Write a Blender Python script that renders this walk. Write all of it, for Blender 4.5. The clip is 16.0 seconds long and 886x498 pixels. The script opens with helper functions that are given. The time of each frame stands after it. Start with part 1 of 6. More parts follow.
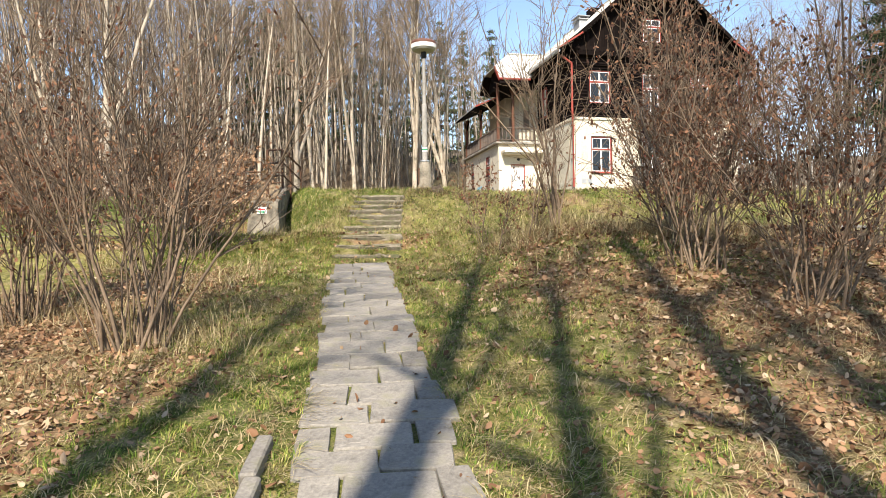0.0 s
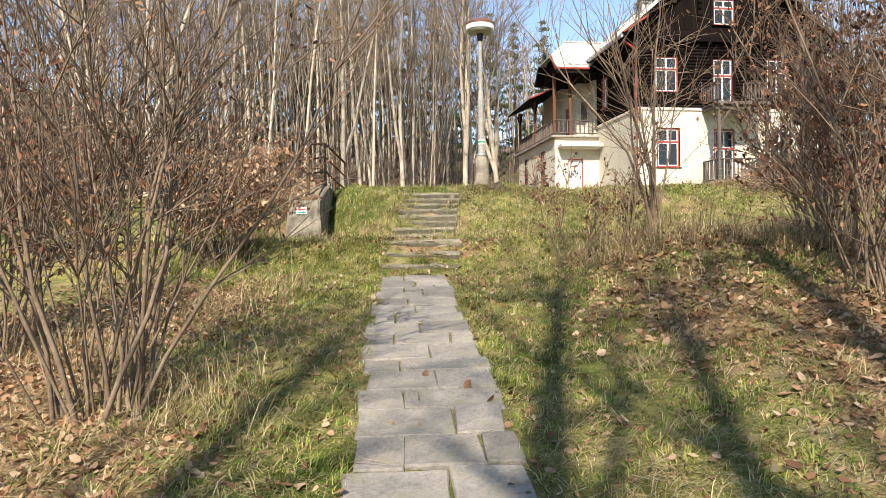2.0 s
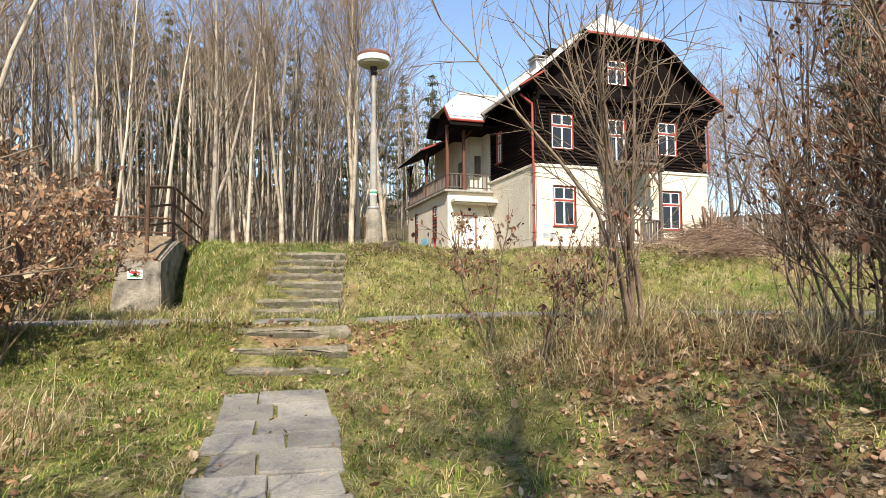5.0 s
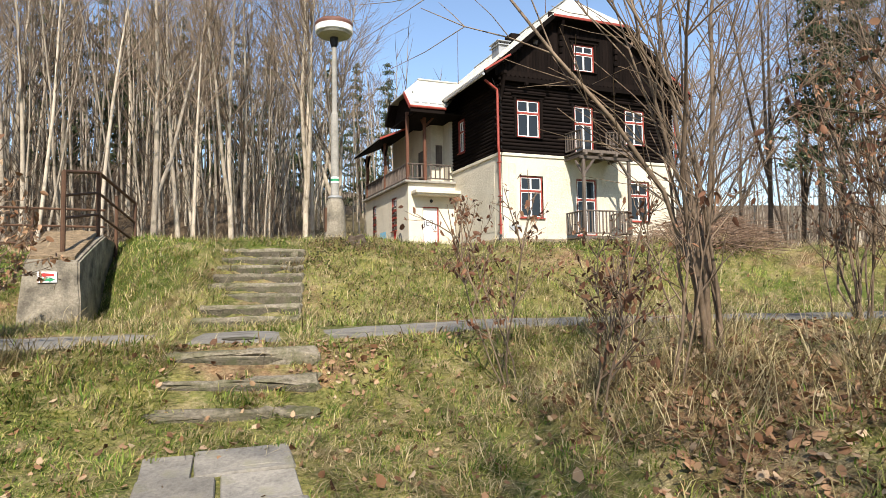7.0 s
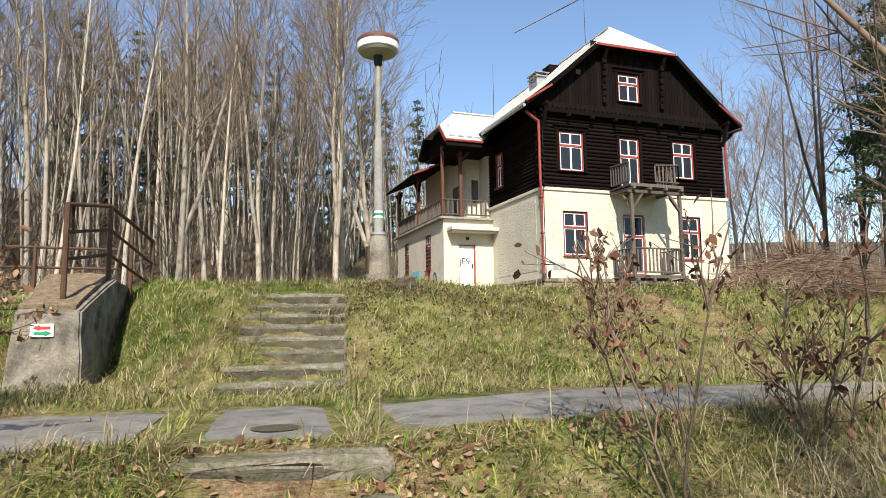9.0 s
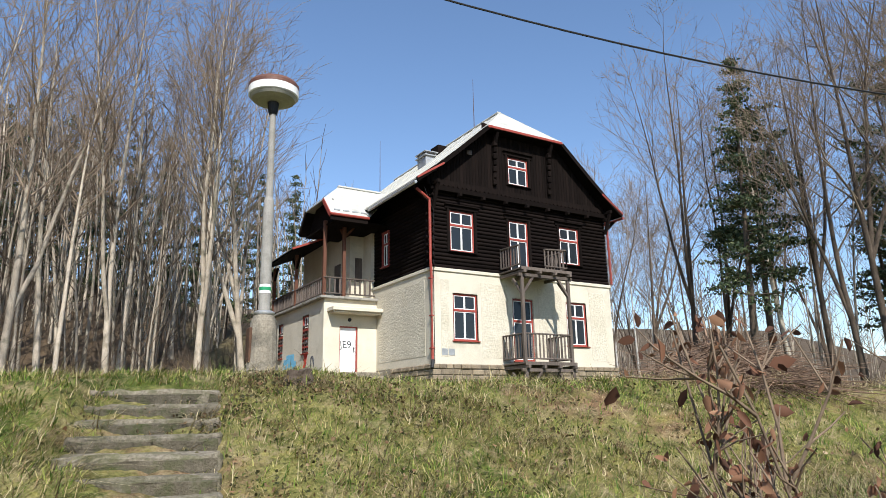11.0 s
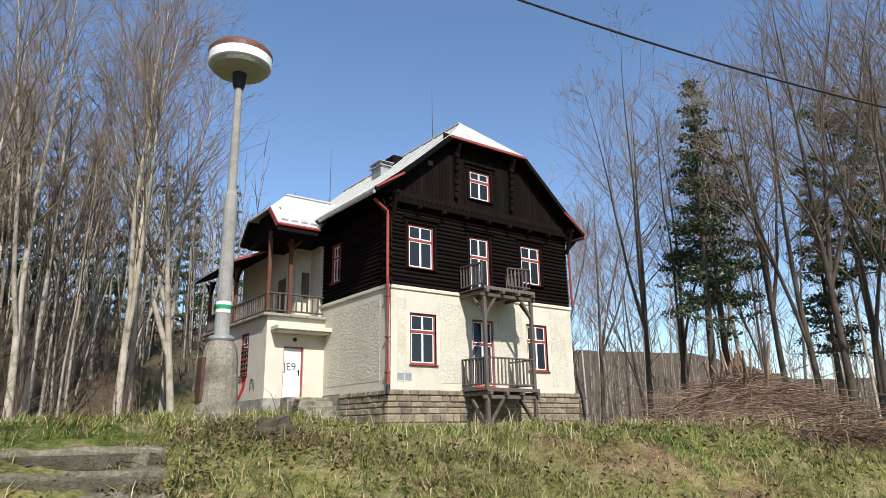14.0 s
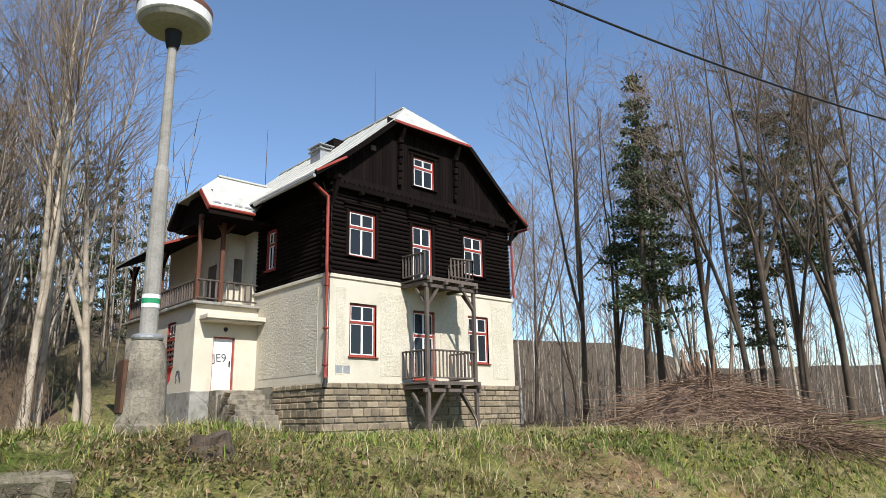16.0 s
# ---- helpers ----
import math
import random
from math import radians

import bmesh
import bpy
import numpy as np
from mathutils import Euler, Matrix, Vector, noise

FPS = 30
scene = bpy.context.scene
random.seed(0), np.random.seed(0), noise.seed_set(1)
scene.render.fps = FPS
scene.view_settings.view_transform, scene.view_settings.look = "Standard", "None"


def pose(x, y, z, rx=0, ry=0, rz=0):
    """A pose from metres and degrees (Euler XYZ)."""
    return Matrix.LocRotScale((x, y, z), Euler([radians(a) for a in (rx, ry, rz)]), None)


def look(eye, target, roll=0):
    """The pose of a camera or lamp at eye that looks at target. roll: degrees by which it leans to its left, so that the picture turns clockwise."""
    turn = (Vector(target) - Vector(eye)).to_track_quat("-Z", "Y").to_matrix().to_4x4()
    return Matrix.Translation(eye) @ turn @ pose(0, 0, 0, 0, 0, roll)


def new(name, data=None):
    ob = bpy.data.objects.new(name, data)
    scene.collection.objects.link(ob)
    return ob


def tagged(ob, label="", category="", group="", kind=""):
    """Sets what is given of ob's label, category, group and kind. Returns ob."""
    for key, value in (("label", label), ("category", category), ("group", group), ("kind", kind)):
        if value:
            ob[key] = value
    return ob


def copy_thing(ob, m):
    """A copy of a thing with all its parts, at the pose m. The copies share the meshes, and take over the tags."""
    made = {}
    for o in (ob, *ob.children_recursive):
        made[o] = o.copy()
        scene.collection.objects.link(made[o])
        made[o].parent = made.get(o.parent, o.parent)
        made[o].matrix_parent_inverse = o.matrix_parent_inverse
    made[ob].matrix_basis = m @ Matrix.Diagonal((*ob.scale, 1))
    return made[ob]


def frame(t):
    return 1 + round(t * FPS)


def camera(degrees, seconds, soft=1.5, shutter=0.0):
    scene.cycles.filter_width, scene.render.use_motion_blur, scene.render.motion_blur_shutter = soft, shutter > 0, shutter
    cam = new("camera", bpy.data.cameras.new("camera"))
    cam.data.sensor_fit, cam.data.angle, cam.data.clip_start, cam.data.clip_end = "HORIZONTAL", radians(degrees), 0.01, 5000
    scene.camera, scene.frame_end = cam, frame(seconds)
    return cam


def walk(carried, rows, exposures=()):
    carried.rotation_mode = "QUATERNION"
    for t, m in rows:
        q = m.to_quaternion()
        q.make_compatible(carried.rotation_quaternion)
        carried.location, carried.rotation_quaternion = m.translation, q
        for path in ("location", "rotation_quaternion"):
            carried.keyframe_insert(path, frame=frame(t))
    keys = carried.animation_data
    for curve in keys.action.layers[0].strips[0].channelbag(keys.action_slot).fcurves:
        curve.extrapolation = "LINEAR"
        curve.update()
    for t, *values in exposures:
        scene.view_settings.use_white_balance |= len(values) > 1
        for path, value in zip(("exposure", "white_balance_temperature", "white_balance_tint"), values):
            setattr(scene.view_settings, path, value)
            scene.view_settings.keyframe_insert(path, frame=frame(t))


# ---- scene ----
cam = camera(67.1, 16.0, soft=0.5)
EXPOSURES = [(0, 1.02, 6900, 12), (4, 0.98, 6850, 12), (7, 0.8, 6750, 11), (9, 0.66, 6500, 10), (12, 0.42, 6050, 10), (16, 0.38, 6150, 10)]
PATH = [
    (0, (-1.52, 1.694, 1.774), (-1.097, 3.649, 1.771), -0.7),
    (0.5, (-1.541, 2.071, 1.768), (-1.245, 4.044, 1.63), -0.5),
    (1, (-1.511, 2.562, 1.828), (-1.292, 4.543, 1.662), -0.6),
    (1.5, (-1.399, 3.124, 1.918), (-1.103, 5.1, 1.84), -0.5),
    (2, (-1.405, 3.679, 1.947), (-1.121, 5.659, 1.937), -0.7),
    (2.5, (-1.305, 4.152, 1.989), (-0.83, 6.094, 1.986), -0.5),
    (3, (-1.19, 4.667, 2.038), (-0.566, 6.568, 2.034), -0.4),
    (3.5, (-1.167, 5.163, 2.136), (-0.584, 7.076, 2.152), -0.4),
    (4, (-1.021, 5.623, 2.162), (-0.408, 7.524, 2.279), -0.7),
    (4.2, (-0.989, 5.855, 2.22), (-0.38, 7.754, 2.367), -0.4),
    (6.3, (-0.917, 7.725, 2.412), (-0.22, 9.598, 2.481), -0.6),
    (6.5, (-0.886, 7.89, 2.416), (-0.158, 9.753, 2.465), -0.7),
    (7, (-0.78, 8.382, 2.515), (-0.029, 10.232, 2.637), -0.9),
    (7.5, (-0.776, 8.911, 2.551), (-0.22, 10.826, 2.705), -0.9),
    (8, (-0.708, 9.33, 2.58), (-0.071, 11.222, 2.707), -0.9),
    (8.5, (-0.648, 9.818, 2.665), (0.043, 11.69, 2.799), -0.9),
    (9, (-0.688, 10.227, 2.746), (-0.008, 12.093, 2.981), -0.8),
    (9.5, (-0.645, 10.605, 2.787), (0.184, 12.404, 3.062), -1.0),
    (9.7, (-0.588, 10.823, 2.822), (0.27, 12.602, 3.137), -1.3),
    (12, (-0.421, 12.967, 3.089), (0.681, 14.549, 3.621), -0.7),
    (12.5, (-0.329, 13.364, 3.113), (0.79, 14.918, 3.688), -1.2),
    (13, (-0.275, 13.715, 3.141), (0.76, 15.307, 3.767), -0.7),
    (13.5, (-0.288, 14.01, 3.321), (0.749, 15.614, 3.915), -0.7),
    (14, (-0.231, 14.197, 3.407), (0.929, 15.741, 3.925), -1.0),
    (14.5, (-0.136, 14.444, 3.524), (1.036, 15.965, 4.085), -1.0),
    (15, (-0.085, 14.638, 3.549), (1.066, 16.191, 4.063), -0.9),
    (15.5, (-0.099, 14.785, 3.634), (1.13, 16.295, 4.09), -0.7),
    (16, (0.002, 15.02, 3.645), (1.319, 16.446, 4.126), -1.2),
]
walk(cam, [(t, look(eye, target, roll)) for t, eye, target, roll in PATH], EXPOSURES)

# ---- world ----
SUN_AZ, SUN_EL = math.atan2(-0.3, -0.954), radians(42)
world = bpy.data.worlds.new("world")
scene.world = world
world.use_nodes = True
wn = world.node_tree.nodes
sky = wn.new("ShaderNodeTexSky")
sky.sky_type, sky.sun_disc = "NISHITA", False
sky.sun_elevation, sky.sun_rotation = SUN_EL, SUN_AZ % (2 * math.pi)
sky.air_density, sky.dust_density, sky.ozone_density = 1.0, 0.25, 2.4
wn["Background"].inputs["Strength"].default_value = 0.13
world.node_tree.links.new(sky.outputs[0], wn["Background"].inputs["Color"])
sun = new("sun", bpy.data.lights.new("sun", "SUN"))
sun.data.energy, sun.data.angle, sun.data.color = 5.0, radians(0.53), (1.0, 0.94, 0.85)
sun.matrix_world = look((0, 0, 60), (0.3 * math.cos(SUN_EL), 0.954 * math.cos(SUN_EL), 60 - math.sin(SUN_EL)))


# ---- materials ----
def ramp(nt, fac, stops):
    n = nt.nodes.new("ShaderNodeValToRGB")
    while len(n.color_ramp.elements) < len(stops):
        n.color_ramp.elements.new(0.5)
    for e, (p, c) in zip(n.color_ramp.elements, stops):
        e.position, e.color = p, (*c, 1)
    nt.links.new(fac, n.inputs[0])
    return n.outputs[0]


def tex(nt, scale, detail=4, stretch=(1, 1, 1), rough=0.6):
    co = nt.nodes.new("ShaderNodeTexCoord")
    mp = nt.nodes.new("ShaderNodeMapping")
    mp.inputs["Scale"].default_value = stretch
    n = nt.nodes.new("ShaderNodeTexNoise")
    n.inputs["Scale"].default_value, n.inputs["Detail"].default_value, n.inputs["Roughness"].default_value = scale, detail, rough
    nt.links.new(co.outputs["Object"], mp.inputs[0])
    nt.links.new(mp.outputs[0], n.inputs["Vector"])
    return n.outputs["Fac"]


def mix(nt, fac, a, b, mode="MIX"):
    n = nt.nodes.new("ShaderNodeMix")
    n.data_type, n.blend_type = "RGBA", mode
    for sock, v in ((n.inputs[0], fac), (n.inputs[6], a), (n.inputs[7], b)):
        if isinstance(v, (int, float)):
            sock.default_value = v
        elif isinstance(v, tuple):
            sock.default_value = (*v, 1)
        else:
            nt.links.new(v, sock)
    return n.outputs[2]


def mat(name, a, b, scale=6.0, fine=60.0, rough=0.8, bump=0.3, dist=0.01, stretch=(1, 1, 1), vary=0.0, stain_shadow=None, metal=0.0, island=0.0, spec=0.3, see=0.0):
    """Two colours mixed at two scales of noise, with relief; vary: by object; island: by loose piece; stain: (colour, amount, scale)."""
    m = bpy.data.materials.new(name)
    m.use_nodes = True
    nt = m.node_tree
    bs = nt.nodes["Principled BSDF"]
    big, small = tex(nt, scale, 5, stretch), tex(nt, fine, 3, stretch)
    col = ramp(nt, big, [(0.3, a), (0.7, b)])
    col = mix(nt, 0.35, col, ramp(nt, small, [(0.3, tuple(c * 0.7 for c in a)), (0.7, tuple(min(1, c * 1.2) for c in b))]))
    if stain_shadow:
        sc, amount, ss = stain_shadow
        col = mix(nt, ramp(nt, tex(nt, ss, 6), [(0.62 - amount * 0.3, (0, 0, 0)), (0.72, (1, 1, 1))]), col, sc)
    for amount, kind in ((vary, "ob"), (island, "is")):
        if amount:
            src = nt.nodes.new("ShaderNodeObjectInfo").outputs["Random"] if kind == "ob" else nt.nodes.new("ShaderNodeNewGeometry").outputs["Random Per Island"]
            col = mix(nt, 1.0, col, ramp(nt, src, [(0, (1 - amount,) * 3), (1, (1 + amount,) * 3)]), "MULTIPLY")
    nt.links.new(col, bs.inputs["Base Color"])
    bs.inputs["Roughness"].default_value, bs.inputs["Metallic"].default_value = rough, metal
    bs.inputs["Specular IOR Level"].default_value = spec
    if bump:
        bn = nt.nodes.new("ShaderNodeBump")
        bn.inputs["Strength"].default_value, bn.inputs["Distance"].default_value = bump, dist
        nt.links.new(small, bn.inputs["Height"])
        nt.links.new(bn.outputs[0], bs.inputs["Normal"])
    if see:
        tr = nt.nodes.new("ShaderNodeBsdfTranslucent")
        ad = nt.nodes.new("ShaderNodeMixShader")
        ad.inputs[0].default_value = see
        nt.links.new(col, tr.inputs[0])
        nt.links.new(bs.outputs[0], ad.inputs[1])
        nt.links.new(tr.outputs[0], ad.inputs[2])
        nt.links.new(ad.outputs[0], nt.nodes["Material Output"].inputs[0])
    return m


def leaf_mat(name, stops, rough=0.7, see=0.25):
    m = bpy.data.materials.new(name)
    m.use_nodes = True
    nt = m.node_tree
    bs = nt.nodes["Principled BSDF"]
    g = nt.nodes.new("ShaderNodeNewGeometry")
    col = ramp(nt, g.outputs["Random Per Island"], stops)
    nt.links.new(col, bs.inputs["Base Color"])
    bs.inputs["Roughness"].default_value = rough
    bs.inputs["Specular IOR Level"].default_value = 0.2
    tr = nt.nodes.new("ShaderNodeBsdfTranslucent")
    ad = nt.nodes.new("ShaderNodeMixShader")
    ad.inputs[0].default_value = see
    nt.links.new(col, tr.inputs[0])
    nt.links.new(bs.outputs[0], ad.inputs[1])
    nt.links.new(tr.outputs[0], ad.inputs[2])
    nt.links.new(ad.outputs[0], nt.nodes["Material Output"].inputs[0])
    return m


def ground_mat():
    """Turf, straw and brown litter, led by the ground's own cover attribute (red: litter, green: lush grass)."""
    m = bpy.data.materials.new("turf_and_litter")
    m.use_nodes = True
    nt = m.node_tree
    bs = nt.nodes["Principled BSDF"]
    at = nt.nodes.new("ShaderNodeAttribute")
    at.attribute_name = "cover"
    sp = nt.nodes.new("ShaderNodeSeparateColor")
    nt.links.new(at.outputs["Color"], sp.inputs[0])
    grass = ramp(nt, tex(nt, 22, 6, (1, 1, 1), 0.75), [(0.25, (0.035, 0.04, 0.013)), (0.5, (0.17, 0.165, 0.052)), (0.75, (0.34, 0.295, 0.125))])
    lush = ramp(nt, tex(nt, 30, 6, (1, 1, 1), 0.75), [(0.3, (0.03, 0.045, 0.011)), (0.7, (0.13, 0.16, 0.036))])
    litter = ramp(nt, tex(nt, 26, 6, (1, 1, 1), 0.8), [(0.25, (0.05, 0.03, 0.018)), (0.5, (0.19, 0.12, 0.066)), (0.75, (0.42, 0.3, 0.18))])
    def rough_edge(s):
        a = nt.nodes.new("ShaderNodeMath")
        a.operation = "ADD"
        nt.links.new(s, a.inputs[0])
        b = nt.nodes.new("ShaderNodeMath")
        b.operation = "MULTIPLY_ADD"
        nt.links.new(tex(nt, 2.2, 7, (1, 1, 1), 0.7), b.inputs[0])
        b.inputs[1].default_value, b.inputs[2].default_value = 1.6, -0.8
        nt.links.new(b.outputs[0], a.inputs[1])
        return ramp(nt, a.outputs[0], [(0.35, (0, 0, 0)), (0.65, (1, 1, 1))])
    col = mix(nt, rough_edge(sp.outputs[1]), grass, lush)
    col = mix(nt, rough_edge(sp.outputs[0]), col, litter)
    col = mix(nt, 1.0, col, ramp(nt, tex(nt, 4.5, 6, (1, 1, 1), 0.75), [(0.3, (0.38, 0.38, 0.34)), (0.5, (1, 1, 1)), (0.7, (1.45, 1.35, 1.15))]), "MULTIPLY")
    straw = ramp(nt, tex(nt, 60, 4, (1, 1, 1), 0.7), [(0.3, (0.16, 0.12, 0.06)), (0.7, (0.46, 0.37, 0.21))])
    col = mix(nt, ramp(nt, tex(nt, 3.1, 7, (1, 1, 1), 0.78), [(0.5, (0, 0, 0)), (0.64, (0.85, 0.85, 0.85))]), col, straw)
    # brown wood floor, its colour lowered to carry the shade between the trunks
    shaded_wood_floor = ramp(nt, tex(nt, 0.6, 8, (1, 1, 1), 0.8), [(0.3, (0.04, 0.031, 0.022)), (0.7, (0.15, 0.11, 0.072))])
    col = mix(nt, sp.outputs[2], col, shaded_wood_floor)
    nt.links.new(col, bs.inputs["Base Color"])
    bs.inputs["Roughness"].default_value = 0.95
    bs.inputs["Specular IOR Level"].default_value = 0.1
    bn = nt.nodes.new("ShaderNodeBump")
    bn.inputs["Strength"].default_value, bn.inputs["Distance"].default_value = 0.8, 0.05
    nt.links.new(tex(nt, 40, 5), bn.inputs["Height"])
    nt.links.new(bn.outputs[0], bs.inputs["Normal"])
    return m


M = {
    "ground": ground_mat(),
    "slab": mat("grey_stone_slab", (0.13, 0.118, 0.1), (0.28, 0.256, 0.215), 5, 45, 0.85, 0.7, 0.01, vary=0.22, stain_shadow=((0.17, 0.16, 0.1), 0.25, 5)),
    "step": mat("old_concrete_step", (0.05, 0.042, 0.028), (0.33, 0.285, 0.215), 28, 150, 0.95, 0.7, 0.015, vary=0.18, stain_shadow=((0.07, 0.075, 0.025), 0.7, 4)),
    # the dark spots, besides wear, are shadows on the lane put into the colour
    "asphalt": mat("worn_asphalt", (0.14, 0.13, 0.113), (0.28, 0.26, 0.225), 1.2, 110, 0.92, 0.8, 0.01, stain_shadow=((0.09, 0.083, 0.068), 0.5, 3.5)),
    "concrete": mat("weathered_concrete", (0.2, 0.19, 0.165), (0.36, 0.34, 0.3), 3, 70, 0.92, 0.5, 0.006, stain_shadow=((0.13, 0.125, 0.1), 0.35, 2.5)),
    "riser": mat("mossy_dark_riser", (0.045, 0.038, 0.024), (0.14, 0.12, 0.085), 7, 50, 0.95, 1.0, 0.02, vary=0.2, stain_shadow=((0.05, 0.06, 0.018), 0.5, 6)),
    "wall_concrete": mat("blackened_concrete", (0.11, 0.095, 0.07), (0.36, 0.315, 0.24), 4, 40, 0.95, 0.8, 0.015, stain_shadow=((0.045, 0.04, 0.032), 0.55, 3)),
    "moss": mat("mossy_concrete_top", (0.055, 0.042, 0.022), (0.33, 0.235, 0.14), 14, 60, 0.95, 0.9, 0.02),
    "plaster": mat("white_plaster", (0.52, 0.465, 0.36), (0.65, 0.595, 0.48), 0.7, 30, 0.9, 0.3, 0.01, stain_shadow=((0.46, 0.42, 0.33), 0.25, 0.9)),
    "rough_plaster": mat("rough_cast_plaster", (0.5, 0.45, 0.345), (0.63, 0.575, 0.46), 1.0, 13, 0.92, 0.9, 0.05),
    "log": mat("dark_stained_log", (0.004, 0.003, 0.003), (0.014, 0.0095, 0.008), 2, 30, 0.9, 0.5, 0.01, (0.25, 1, 4), vary=0.3, spec=0.06),
    "board": mat("dark_stained_board", (0.005, 0.004, 0.0035), (0.0115, 0.0075, 0.0062), 3, 40, 0.9, 0.5, 0.008, (3, 1, 0.2), vary=0.3, spec=0.06),
    "brown": mat("brown_stained_timber", (0.07, 0.028, 0.016), (0.15, 0.062, 0.035), 4, 40, 0.7, 0.3, 0.005, (3, 3, 0.4)),
    "grey_wood": mat("weathered_grey_timber", (0.055, 0.042, 0.034), (0.15, 0.12, 0.1), 4, 40, 0.85, 0.4, 0.006, (3, 3, 0.3), vary=0.25),
    "red": mat("faded_red_paint", (0.22, 0.032, 0.024), (0.34, 0.07, 0.048), 5, 50, 0.55, 0.15, 0.003),
    "white": mat("white_paint", (0.74, 0.73, 0.7), (0.82, 0.81, 0.79), 4, 60, 0.6, 0.1, 0.003),
    "roof": mat("pale_sheet_roof", (0.4, 0.39, 0.345), (0.53, 0.52, 0.465), 1.5, 30, 0.75, 0.25, 0.006, stain_shadow=((0.33, 0.32, 0.28), 0.3, 2)),
    "stone": mat("plinth_stone", (0.16, 0.125, 0.083), (0.33, 0.265, 0.18), 2.5, 30, 0.92, 0.8, 0.03, vary=0.26, stain_shadow=((0.12, 0.1, 0.08), 0.3, 1.5)),
    "mortar": mat("plinth_mortar", (0.17, 0.15, 0.115), (0.29, 0.26, 0.2), 3, 50, 0.95, 0.6, 0.01),
    "metal": mat("galvanised_metal", (0.35, 0.35, 0.34), (0.5, 0.5, 0.49), 4, 60, 0.45, 0.1, 0.002, metal=0.6),
    "rust": mat("rusty_steel", (0.045, 0.026, 0.016), (0.12, 0.062, 0.035), 8, 80, 0.85, 0.4, 0.003),
    "lamp_white": mat("opal_lamp_plastic", (0.76, 0.75, 0.7), (0.84, 0.83, 0.78), 2, 40, 0.35, 0.03, 0.002),
    "lamp_top": mat("brown_lamp_cap", (0.1, 0.045, 0.03), (0.17, 0.08, 0.055), 4, 40, 0.5, 0.1, 0.003),
    "lamp_under": mat("grey_lamp_underside", (0.3, 0.29, 0.25), (0.4, 0.39, 0.34), 4, 40, 0.5, 0.05, 0.003),
    "black": mat("black_rubber", (0.012, 0.012, 0.012), (0.022, 0.022, 0.022), 5, 60, 0.6, 0.1, 0.002),
    "green": mat("green_paint", (0.02, 0.22, 0.09), (0.03, 0.3, 0.12), 6, 60, 0.6, 0.1, 0.002),
    "blue": mat("pale_blue_spray_paint", (0.14, 0.42, 0.62), (0.24, 0.55, 0.75), 6, 60, 0.7, 0.1, 0.002),
    "spray_red": mat("red_spray_paint", (0.55, 0.03, 0.03), (0.65, 0.06, 0.05), 6, 60, 0.7, 0.1, 0.002),
    "ink": mat("dark_spray_paint", (0.05, 0.05, 0.06), (0.1, 0.1, 0.1), 6, 60, 0.7, 0.1, 0.002),
    "bark": mat("pale_sunlit_bark", (0.27, 0.225, 0.165), (0.58, 0.5, 0.39), 2.5, 25, 0.95, 0.8, 0.03, (2, 2, 0.5), vary=0.22, stain_shadow=((0.11, 0.1, 0.06), 0.3, 1.2)),
    # dark bark; its tone also holds the shadow side of the right-hand trees
    "shaded_dark_bark": mat("shaded_dark_bark", (0.05, 0.037, 0.027), (0.14, 0.105, 0.075), 2.5, 25, 0.95, 0.8, 0.03, (2, 2, 0.5), vary=0.2),
    "birch": mat("birch_bark", (0.42, 0.39, 0.34), (0.62, 0.59, 0.53), 2.5, 12, 0.9, 0.4, 0.02, (1, 1, 2), vary=0.1, stain_shadow=((0.06, 0.05, 0.045), 0.3, 3)),
    "twig": mat("brown_twigs", (0.13, 0.095, 0.065), (0.28, 0.215, 0.15), 1.5, 20, 0.9, 0.0, vary=0.2),
    # darker copy of the brown twigs, with the shade deep in the wood painted in
    "shaded_far_twig": mat("shaded_distant_twigs", (0.07, 0.052, 0.036), (0.18, 0.135, 0.095), 1.5, 20, 0.9, 0.0),
    "hazel": mat("hazel_bark", (0.1, 0.07, 0.046), (0.24, 0.175, 0.118), 4, 30, 0.85, 0.2, 0.004, vary=0.12),
    "heap": mat("cut_brushwood", (0.085, 0.055, 0.037), (0.31, 0.205, 0.135), 3, 30, 0.9, 0.0, island=0.4),
    "dry_leaf": leaf_mat("dry_hanging_leaves", [(0, (0.06, 0.03, 0.02)), (0.5, (0.19, 0.09, 0.052)), (1, (0.36, 0.2, 0.115))]),
    "litter": leaf_mat("fallen_leaves", [(0, (0.09, 0.045, 0.025)), (0.35, (0.24, 0.125, 0.065)), (0.7, (0.34, 0.21, 0.12)), (1, (0.46, 0.35, 0.23))], see=0.1),
    "grass": leaf_mat("grass_blades", [(0, (0.05, 0.11, 0.014)), (0.45, (0.18, 0.25, 0.04)), (0.65, (0.36, 0.36, 0.09)), (0.85, (0.48, 0.41, 0.18)), (1, (0.26, 0.17, 0.08))], see=0.3),
    "straw": leaf_mat("straw_blades", [(0, (0.12, 0.09, 0.042)), (0.5, (0.36, 0.285, 0.14)), (1, (0.62, 0.52, 0.31))], see=0.3),
    "needle": leaf_mat("dark_needles", [(0, (0.025, 0.04, 0.02)), (0.6, (0.065, 0.09, 0.04)), (1, (0.14, 0.15, 0.07))], see=0.1),
    "ivy": leaf_mat("ivy_and_low_scrub", [(0, (0.035, 0.04, 0.014)), (0.5, (0.1, 0.085, 0.035)), (0.75, (0.17, 0.105, 0.055)), (1, (0.3, 0.21, 0.12))], see=0.2),
}
glass = bpy.data.materials.new("window_glass")
glass.use_nodes = True
gb = glass.node_tree.nodes["Principled BSDF"]
gb.inputs["Base Color"].default_value, gb.inputs["Roughness"].default_value = (0.02, 0.024, 0.028, 1), 0.04
